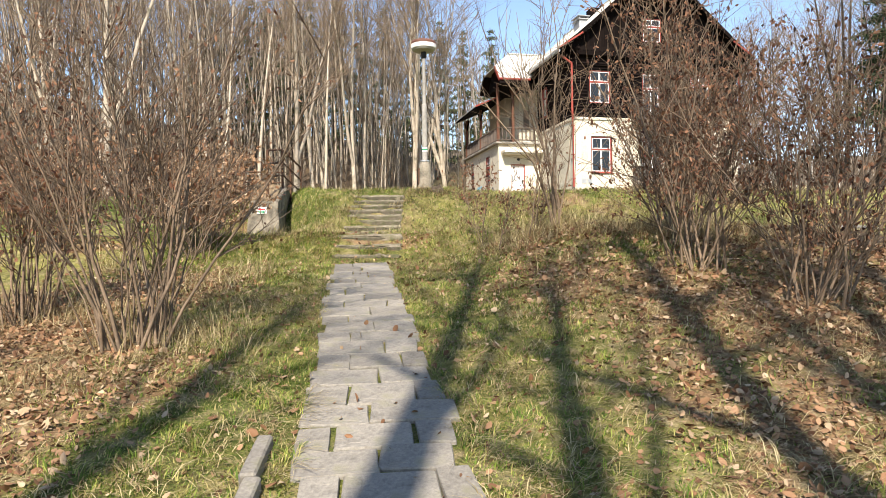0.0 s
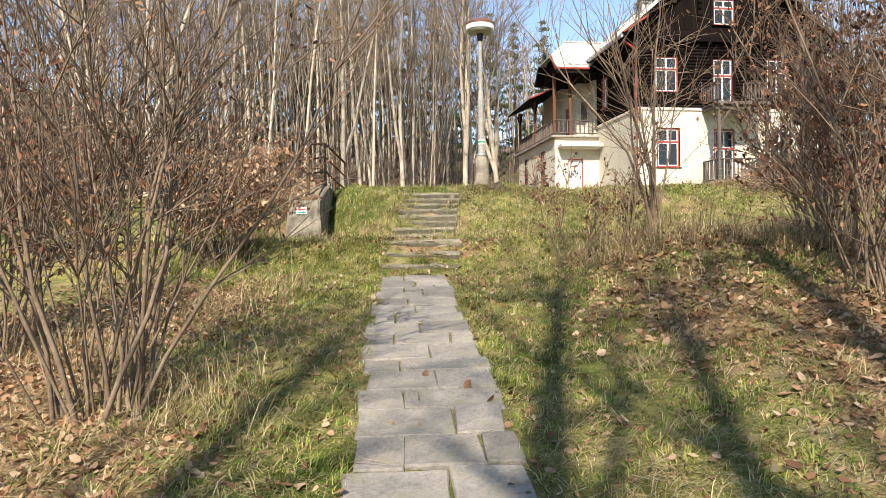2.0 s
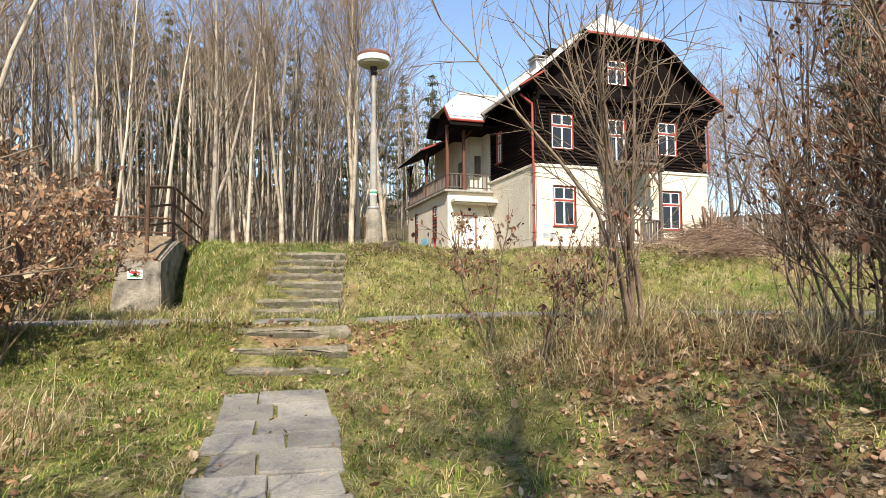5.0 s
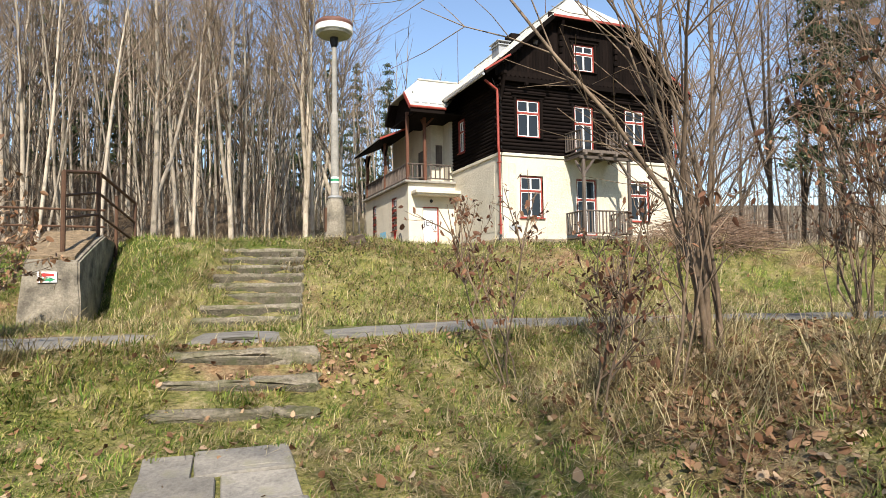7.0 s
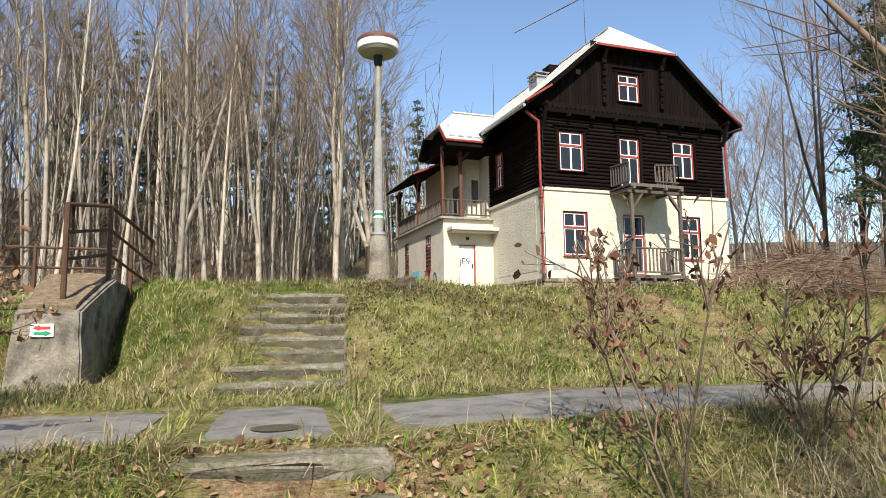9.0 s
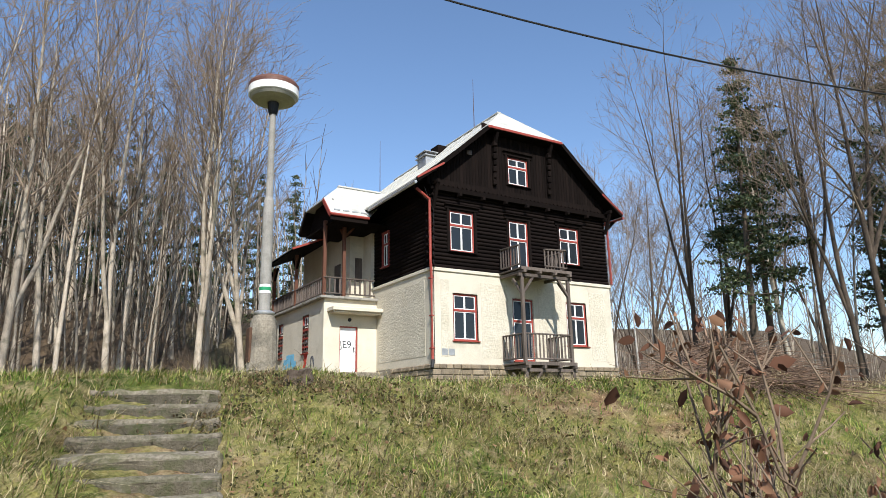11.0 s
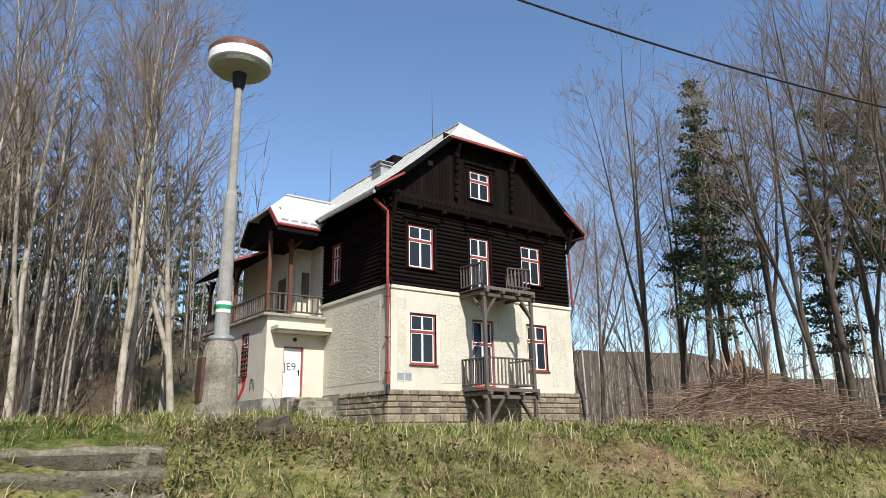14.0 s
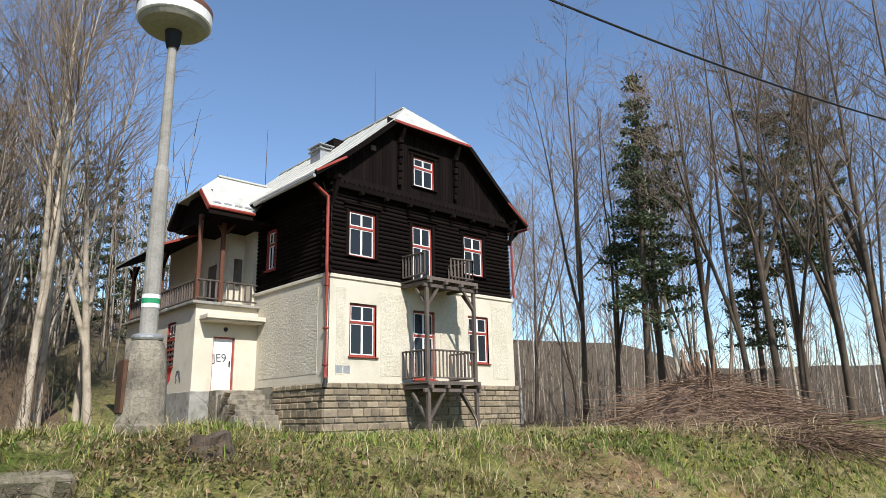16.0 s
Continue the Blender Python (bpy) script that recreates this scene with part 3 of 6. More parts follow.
def gable_boards():
    g = hpart("gable", boxes((HX0 - 0.05, HX1 + 0.05, HY0 - 0.2, HY0 - 0.02, Z_EAVE - 0.06, Z_EAVE + 0.16), bevel=0.02), "board", label="dark boarded gable over a carved beam")
    w, x = 0.165, HX0 - 0.2
    while x < HX1 + 0.2:
        z1 = min(roof_z(x), roof_z(x + w)) - 0.2
        z1 = min(z1, 15.75)
        segs = [(Z_EAVE + 0.16, z1)]
        if GABLE_WIN[0] - 0.12 < x + w / 2 < GABLE_WIN[1] + 0.12:
            segs = [(Z_EAVE + 0.16, GABLE_WIN[2] - 0.06), (GABLE_WIN[3] + 0.06, z1)]
        for a, b in segs:
            if b - a > 0.08:
                hpart("board", boxes((x + 0.004, x + w - 0.004, HY0 - 0.14, HY0 - 0.11 + 0.006 * math.sin(x * 37), a, b), bevel=0.006), "board", g)
        x += w
    hpart("backing", poly(bmesh.new(), [(HX0, HY0 - 0.1, 12.3), (17.1, HY0 - 0.1, 12.3), (17.1, HY0 - 0.1, 15.6), (15.6, HY0 - 0.1, 15.2)], 0.02, (0, 1, 0)), "board", g)
    hpart("backing", poly(bmesh.new(), [(HX1, HY0 - 0.1, 12.3), (18.3, HY0 - 0.1, 12.3), (18.3, HY0 - 0.1, 15.6), (20.1, HY0 - 0.1, 15.2)], 0.02, (0, 1, 0)), "board", g)
    # scalloped trim below the gable boards
    bm = bmesh.new()
    n = 40
    for k in range(n):
        a = HX0 + 0.35 + k * (HX1 - HX0 - 0.7) / n
        b = a + (HX1 - HX0 - 0.7) / n
        c, r = (a + b) / 2, (b - a) / 2
        pts = [(a, HY0 - 0.19, Z_EAVE + 0.44), (b, HY0 - 0.19, Z_EAVE + 0.44), (b, HY0 - 0.19, Z_EAVE + 0.26)]
        pts += [(c + r * math.cos(t), HY0 - 0.19, Z_EAVE + 0.26 - r * 0.9 * math.sin(t)) for t in (0.6, 1.2, 1.57, 1.94, 2.54)] + [(a, HY0 - 0.19, Z_EAVE + 0.26)]
        poly(bm, pts, 0.03, (0, 1, 0))
    hpart("carved_trim", bm, "board", g, "scalloped wooden trim")
    for k in range(9):
        x = HX0 + 0.15 + k * (HX1 - HX0 - 0.3) / 8
        hpart("joist_end", boxes((x - 0.07, x + 0.07, HY0 - 0.34, HY0 - 0.1, Z_EAVE - 0.22, Z_EAVE - 0.06), bevel=0.02), "board", g)
    for x in (16.3, 19.45):
        post = hpart("carved_post", boxes((x - 0.075, x + 0.075, HY0 - 0.24, HY0 - 0.13, 12.75, 15.45), bevel=0.02), "board", g, "carved console post")
        for k in range(9):
            z = 12.75 + k * 0.3
            hpart("carved_block", boxes((x - 0.1 + 0.025 * (k % 2), x + 0.1 - 0.025 * (k % 2), HY0 - 0.3 - 0.025 * k, HY0 - 0.242, z + 0.01, z + 0.29), bevel=0.04), "board", post)
        bm = bmesh.new()
        beam(bm, (x, HY0 - 0.15, 14.2), (x, VERGE + 0.1, 15.2), 0.14)
        hpart("bracket", bm, "board", g)
    for x, s in ((HX0 + 0.1, -1), (HX1 - 0.1, 1)):
        bm = bmesh.new()
        beam(bm, (x, HY0 - 0.1, 11.3), (x, VERGE + 0.15, 12.3), 0.13)
        beam(bm, (x, HY0, 11.4), (x + s * 0.85, HY0, 12.15), 0.13)
        beam(bm, (x, HY0, 12.35), (x, VERGE + 0.05, 12.35), 0.15)
        hpart("bracket", bm, "board", g)


gable_boards()
hpart("gable_vent", boxes((14.9, 15.15, HY0 - 0.17, HY0 - 0.13, 14.0, 14.22), bevel=0.01), "grey_wood")


def main_roof():
    roof = hpart("roof", boxes((RIDGE_X - 0.12, RIDGE_X + 0.12, 36.75, HY1 + 0.6, RIDGE_Z - 0.05, RIDGE_Z + 0.05), bevel=0.03), "roof", label="pale sheet-metal half-hipped roof")
    y1 = HY1 + 0.7
    for s in (-1, 1):
        xs = [RIDGE_X + s * d for d in (0, 2.15, 3.8, 4.8, 5.81)]
        for x0, x1 in zip(xs, xs[1:]):
            ya, yb = (36.75 if x0 == RIDGE_X else VERGE), VERGE
            n = 11 if s < 0 else 1
            for k in range(n):
                # sheets run up the slope; each is a plate of its own with a raised seam
                p = [(x0, max(ya + 0, 34.0), roof_z(x0)), (x1, yb, roof_z(x1))]
                a0, a1 = ya + (y1 - ya) * k / n, ya + (y1 - ya) * (k + 1) / n
                b0, b1 = yb + (y1 - yb) * k / n, yb + (y1 - yb) * (k + 1) / n
                bm = bmesh.new()
                poly(bm, [(x0, a0, roof_z(x0)), (x0, a1, roof_z(x0)), (x1, b1, roof_z(x1)), (x1, b0, roof_z(x1))], 0.07, (0, 0, -1))
                beam(bm, (x0, a0 + 0.02, roof_z(x0) + 0.01), (x1, b0 + 0.02, roof_z(x1) + 0.01), 0.03, 0.04, 0)
                hpart("roof_sheet", bm, "roof", roof)
        # soffit boards and the verge
        bm = bmesh.new()
        for x0, x1 in zip(xs[1:], xs[2:]):
            poly(bm, [(x0, VERGE + 0.02, roof_z(x0) - 0.1), (x0, y1, roof_z(x0) - 0.1), (x1, y1, roof_z(x1) - 0.1), (x1, VERGE + 0.02, roof_z(x1) - 0.1)], 0.05, (0, 0, -1))
        hpart("soffit", bm, "board", roof)
        bm = bmesh.new()
        for x0, x1 in zip(xs[1:], xs[2:]):
            beam(bm, (x0, VERGE - 0.02, roof_z(x0) - 0.12), (x1, VERGE - 0.02, roof_z(x1) - 0.12), 0.045, 0.2, 0.01)
        hpart("bargeboard", bm, "board", roof, "dark bargeboard")
        bm = bmesh.new()
        beam(bm, (xs[3] - s * 0.3, VERGE - 0.05, roof_z(xs[3]) + 0.05), (xs[4], VERGE - 0.05, roof_z(xs[4]) - 0.03), 0.04, 0.09, 0.01)
        hpart("fascia", bm, "red", roof, "red metal edge")
        bm = bmesh.new()
        x = xs[-1] + s * 0.05
        tube(bm, [(x, VERGE, Z_EAVE - 0.05), (x, y1 if s > 0 else 39.3, Z_EAVE - 0.05)], 0.07, 8)
        hpart("gutter", bm, "metal" if s < 0 else "red", roof, "hanging gutter")
    z = roof_z(RIDGE_X - 2.15)
    bm = bmesh.new()
    poly(bm, [(RIDGE_X - 2.15, VERGE, z), (RIDGE_X + 2.15, VERGE, z), (RIDGE_X, 36.75, RIDGE_Z)], 0.07, (0, 0, -1))
    hpart("hip_sheet", bm, "roof", roof)
    bm = bmesh.new()
    beam(bm, (RIDGE_X - 2.15, VERGE - 0.03, z - 0.06), (RIDGE_X + 2.15, VERGE - 0.03, z - 0.06), 0.05, 0.12, 0.01)
    hpart("hip_fascia", bm, "red", roof, "dark red edge")
    bm = bmesh.new()
    poly(bm, [(RIDGE_X - 2.15, VERGE, z - 0.12), (RIDGE_X + 2.15, VERGE, z - 0.12), (RIDGE_X + 2.15, HY0 - 0.1, z - 0.12), (RIDGE_X - 2.15, HY0 - 0.1, z - 0.12)], 0.04, (0, 0, -1))
    hpart("soffit", bm, "board", roof)
    hpart("soffit", boxes((RIDGE_X - 2.1, RIDGE_X + 2.1, HY0 - 0.105, HY0 - 0.09, z - 0.3, z + 0.35)), "board", roof)
    ch = hpart("chimney", boxes((15.5, 16.1, 40.0, 40.9, 14.6, 15.72), bevel=0.02), "metal", roof, "pale rendered chimney with a metal hood")
    hpart("chimney_cap", boxes((15.42, 16.18, 39.9, 41.0, 15.72, 15.78), (15.5, 15.55, 40.0, 40.9, 15.78, 15.92), (16.05, 16.1, 40.0, 40.9, 15.78, 15.92), (15.4, 16.2, 39.9, 41.0, 15.92, 15.97), bevel=0.008), "metal", ch)
    for x, y, z0, z1 in ((17.87, 39.0, 17.2, 20.1), (14.6, 43.5, 14.2, 17.6)):
        bm = bmesh.new()
        tube(bm, [(x, y, z0), (x, y, z1)], [0.025, 0.008], 6)
        hpart("lightning_rod", bm, "rust", roof, "thin metal rod")
    hpart("roof_hatch", boxes((16.6, 17.2, 40.6, 41.4, 16.3, 16.75), bevel=0.02), "board", roof)
    return roof


main_roof()


def wing():
    """The entrance wing: plastered ground floor with the veranda and its own half-hipped roof above."""
    x0, y0 = 10.42, 40.6
    dz0, dz1, dx0, dx1 = 4.76, 6.83, 11.2, 12.1
    w = hpart("wing_wall", solid(boxes(*[(a, b, y0, y0 + 0.35, c, d) for a, b, c, d in holed_wall(x0, HX0, 3.0, 8.05, [(dx0, dx1, dz0, dz1)])],
                                 *[(x0, x0 + 0.35, a, b, c, d) for a, b, c, d in holed_wall(y0 + 0.35, 48.6, 3.0, 8.05, [(42.55, 43.35, 5.75, 7.55), (46.4, 47.1, 5.75, 7.55)])],
                                 (x0 + 0.35, HX0, 48.25, 48.6, 3.0, 8.05))), "plaster", label="white plastered entrance wing")
    hpart("plinth_band", boxes((x0 - 0.03, 11.15, y0 - 0.03, y0 + 0.1, 2.9, 4.7), (x0 - 0.03, x0 + 0.1, y0 + 0.1, 48.6, 2.9, 4.7), bevel=0.02), "concrete", w, "bare rendered plinth")
    d = hpart("door", boxes((dx0, dx1, y0 + 0.12, y0 + 0.18, dz0, dz1), bevel=0.005), "white", label="closed white door with scrawled graffiti")
    hpart("door_frame", boxes((dx0, dx0 + 0.05, y0 + 0.06, y0 + 0.12, dz0, dz1), (dx1 - 0.06, dx1, y0 + 0.06, y0 + 0.12, dz0, dz1), (dx0 + 0.05, dx1 - 0.06, y0 + 0.06, y0 + 0.12, dz1 - 0.06, dz1), bevel=0.005), "red", d)
    hpart("door_handle", boxes((dx1 - 0.16, dx1 - 0.12, y0 + 0.08, y0 + 0.12, 5.65, 5.9), (dx1 - 0.22, dx1 - 0.12, y0 + 0.06, y0 + 0.08, 5.8, 5.83), bevel=0.004), "black", d)
    cu = bpy.data.curves.new("writing", "FONT")
    cu.body, cu.size, cu.extrude, cu.shear = "JE9", 0.46, 0.003, -0.1
    t = bpy.data.objects.new("writing", cu)
    me = bpy.data.meshes.new_from_object(t)
    bpy.data.objects.remove(t)
    me.transform(house_at @ Matrix.Translation((dx0 + 0.08, y0 + 0.115, 5.85)) @ Matrix.Rotation(math.pi / 2, 4, "X"))
    me.materials.append(M["ink"])
    g = new("graffiti", me)
    g.parent = d
    hpart("canopy", boxes((dx0 - 0.62, HX0 + 0.0, y0 - 0.75, y0 + 0.02, 7.44, 7.62), (dx0 - 0.55, HX0 - 0.06, y0 - 0.65, y0, 7.36, 7.44), bevel=0.02), "plaster", w, "flat concrete canopy over the door")
    bm = lathe([(0.09, 0), (0.09, 0.03), (0.06, 0.07)], 12)
    bm.transform(Matrix.Translation((11.68, y0, 7.13)) @ Matrix.Rotation(math.pi / 2, 4, "X"))
    hpart("wall_lamp", bm, "black", w, "round dark bulkhead fitting")
    for ya, yb in ((42.55, 43.35), (46.4, 47.1)):
        win = window(house, yb - ya, 1.8, Matrix.Translation((x0, yb, 5.75)) @ Matrix.Rotation(-math.pi / 2, 4, "Z"))
        for k in range(7):
            b = part("shutter_board", boxes((0.02, yb - ya - 0.02, -0.012, 0.04, 0.05 + k * 0.2, 0.14 + k * 0.2), bevel=0.006), "red" if k % 2 else "grey_wood", win)
            b.data.transform(Matrix.Translation((x0, yb, 5.75)) @ Matrix.Rotation(-math.pi / 2, 4, "Z"))
            b.data.transform(house_at)
    bm = bmesh.new()
    for k, (ya, yb, za, zb) in enumerate(((44.2, 46.2, 4.75, 5.5), (44.5, 45.7, 5.4, 5.85), (45.6, 46.1, 5.4, 5.65))):
        box(bm, x0 - 0.004 - 0.002 * k, x0 - 0.001, ya, yb, za, zb)
    hpart("graffiti", bm, "blue", w, "pale blue spray-paint patch")
    bm = bmesh.new()
    poly(bm, [(x0 - 0.01, 43.1, 5.72), (x0 - 0.01, 42.6, 5.72), (x0 - 0.01, 42.75, 5.2), (x0 - 0.01, 43.3, 4.75), (x0 - 0.01, 43.6, 4.75), (x0 - 0.01, 43.05, 5.25)], 0.006, (1, 0, 0))
    hpart("graffiti", bm, "spray_red", w, "red spray-paint stroke")
    bm = bmesh.new()
    for k in range(9):
        a = k * 0.7
        tube(bm, [(x0 - 0.006, 41.9 + 0.25 * math.cos(a + j * 0.6), 5.3 + 0.25 * math.sin(a * 1.7 + j * 0.9)) for j in range(4)], 0.014, 4)
    hpart("graffiti", bm, "ink", w, "dark scribble")
    # veranda floor, rail and posts
    fl = hpart("veranda_floor", boxes((x0 - 0.22, HX0 - 0.02, y0 - 0.2, 48.8, 8.05, 8.17), bevel=0.02), "concrete", label="veranda slab with a metal edge")
    hpart("veranda_back_wall", boxes((12.2, 12.4, 41.9, 48.6, 8.17, 11.9), (12.4, HX0 + 0.12, 41.9, 42.1, 8.17, 11.9), (HX0 - 0.12, HX0 + 0.1, 41.0, 41.9, 8.17, 11.9)), "plaster")
    hpart("veranda_door", boxes((12.17, 12.2, 43.0, 43.8, 8.2, 10.3), bevel=0.004), "grey_wood")
    hpart("shutter", boxes((12.48, 12.85, 41.87, 41.9, 9.2, 10.4), bevel=0.004), "grey_wood")
    posts = [(x0 + 0.02, y0 + 0.1), (11.35, y0 - 0.02), (x0 + 0.02, 44.6), (x0 + 0.02, 48.3)]
    for k, (px, py) in enumerate(posts):
        bm = bmesh.new()
        zt = 11.75 if k < 2 else 10.9
        beam(bm, (px, py, 8.17), (px, py, zt), 0.16, bevel=0.02)
        p = hpart("veranda_post", bm, "brown", label="brown turned timber post")
        for dx, dy in (((0.6, 0) if k == 1 else (0, 0.6)), (0, -0.55 if k > 1 else 0.55)):
            bm = bmesh.new()
            beam(bm, (px, py, zt - 0.75), (px + dx, py + dy, zt - 0.1), 0.1)
            hpart("brace", bm, "brown" if k == 1 else "board", p)
    for a, b in (((x0, y0), (x0, 44.6)), ((x0, 44.6), (x0, 48.3)), ((x0, y0), (HX0 - 0.1, y0))):
        rail = hpart("veranda_rail", beam(beam(bmesh.new(), (*a, 9.05), (*b, 9.05), 0.09, 0.07), (*a, 8.32), (*b, 8.32), 0.07, 0.06), "grey_wood", label="timber balustrade")
        n = int((Vector(b) - Vector(a)).length / 0.24)
        for k in range(1, n):
            q = Vector(a).lerp(Vector(b), k / n)
            hpart("baluster", beam(bmesh.new(), (*q, 8.34), (*q, 9.03), 0.07, 0.035, 0), "grey_wood", rail)
    # half-hipped wing roof, its gable to the side
    r = hpart("wing_roof", boxes((11.3, 13.6, 41.3, 41.5, 13.73, 13.82), bevel=0.02), "roof", label="pale sheet roof over the entrance wing")
    ze, yc = 11.72, 41.42
    xl = 10.15
    for s in (-1, 1):
        ys = yc + s * 2.1
        yh = yc + s * 1.15
        bm = bmesh.new()
        poly(bm, [(xl, ys, ze), (xl, yh, 12.68), (11.35, yc, 13.78), (14.1, yc, 13.78), (12.0, ys, ze)], 0.06, (0, 0, -1))
        hpart("roof_sheet", bm, "roof", r)
        bm = bmesh.new()
        poly(bm, [(xl + 0.02, ys, ze - 0.1), (xl + 0.02, yh, 12.58), (12.6, yh, 12.58), (12.0, ys, ze - 0.1)], 0.04, (0, 0, -1))
        hpart("soffit", bm, "board", r)
        bm = bmesh.new()
        beam(bm, (xl - 0.02, ys, ze - 0.08), (xl - 0.02, yh, 12.6), 0.05, 0.2, 0.01)
        hpart("bargeboard", bm, "red" if s < 0 else "board", r, "red verge board" if s < 0 else "")
    bm = bmesh.new()
    poly(bm, [(xl, yc - 1.15, 12.68), (xl, yc + 1.15, 12.68), (11.35, yc, 13.78)], 0.06, (0, 0, -1))
    hpart("hip_sheet", bm, "roof", r)
    hpart("gable", poly(bmesh.new(), [(xl + 0.45, yc - 2.0, ze - 0.25), (xl + 0.45, yc + 2.0, ze - 0.25), (xl + 0.45, yc + 1.1, 12.75), (xl + 0.45, yc - 1.1, 12.75)], 0.05, (1, 0, 0)), "board", r)
    hpart("ceiling_panel", boxes((xl + 0.3, HX0, 39.5, 43.4, 11.5, 11.56)), "board", r)
    hpart("eave_board", boxes((xl, 12.0, 39.33, 39.4, ze - 0.3, ze - 0.08), bevel=0.01), "board", r)
    hpart("gutter", tube(bmesh.new(), [(xl, 39.3, ze - 0.03), (12.05, 39.3, ze - 0.03)], 0.07, 8), "red", r, "red gutter")
    for k in range(4):
        hpart("snow_stop", beam(bmesh.new(), (10.4 + k * 0.45, 39.55, ze + 0.27), (10.7 + k * 0.45, 39.55, ze + 0.27), 0.05, 0.07), "metal", r)
    lr = hpart("side_roof", poly(bmesh.new(), [(9.75, 43.2, 10.85), (9.75, 48.9, 10.85), (12.4, 48.9, 12.0), (12.4, 43.2, 12.0)], 0.08, (0, 0, -1)), "board", label="lean-to roof over the side veranda")
    hpart("roof_sheet", poly(bmesh.new(), [(9.7, 43.15, 10.86), (9.7, 48.95, 10.86), (12.4, 48.95, 12.03), (12.4, 43.15, 12.03)], 0.02, (0, 0, 1)), "roof", lr)
    hpart("fascia", beam(bmesh.new(), (9.7, 43.13, 10.84), (12.2, 43.13, 11.92), 0.03, 0.1), "red", lr)
    # entrance steps
    st = hpart("entrance_steps", boxes((11.15, HX0, 39.9, y0, 3.0, 4.72), bevel=0.02), "wall_concrete", label="worn concrete steps to the door")
    for k in range(6):
        hpart("step", boxes((11.2, HX0 - 0.02, 39.9 - 0.3 * (k + 1), 39.9 - 0.3 * k, 3.0, 4.55 - 0.2 * k), bevel=0.02), "wall_concrete", st)
    for k in range(26):
        bm = bmesh.new()
        box(bm, 11.05, 11.22 + 0.05 * random.random(), 39.2 - 0.05 * k % 0.9, 39.4 - 0.05 * k % 0.9, 3.2 + 0.055 * k, 3.25 + 0.055 * k, 0.008)
        hpart("brick", bm, "stone", st)


wing()


def downpipe():
    bm = bmesh.new()
    tube(bm, [(12.3, HY0 - 0.2, 12.0), (12.9, HY0 - 0.22, 11.6), (12.92, HY0 - 0.2, 11.2), (12.92, HY0 - 0.2, 9.0), (12.98, HY0 - 0.14, 8.6), (13.0, HY0 - 0.12, 8.3), (13.0, HY0 - 0.12, 5.1), (12.95, HY0 - 0.22, 4.85)], 0.06, 8)
    p = hpart("downpipe", bm, "red", label="red painted downpipe")
    hpart("pipe_shoe", tube(bmesh.new(), [(12.95, HY0 - 0.22, 4.95), (12.85, HY0 - 0.34, 4.62)], 0.07, 8), "black", p)
    for z in (8.25, 6.7, 5.4):
        hpart("pipe_clip", boxes((12.92, 13.08, HY0 - 0.2, HY0, z, z + 0.05), bevel=0.005), "red", p)
    bm = bmesh.new()
    tube(bm, [(23.0, HY0 - 0.15, 12.0), (23.12, HY0 - 0.12, 11.5), (23.14, HY0 - 0.12, 8.8)], 0.055, 8)
    hpart("downpipe", bm, "red", label="red painted downpipe")
    bm = bmesh.new()
    tube(bm, [(12.6, HY0 - 0.3, 12.1), (13.1, HY0 - 0.18, 11.2), (13.15, HY0 - 0.05, 9.2), (13.12, HY0 - 0.1, 8.5), (13.15, HY0 - 0.04, 3.4)], 0.012, 5)
    hpart("earth_wire", bm, "black", label="loose dark wire")


downpipe()


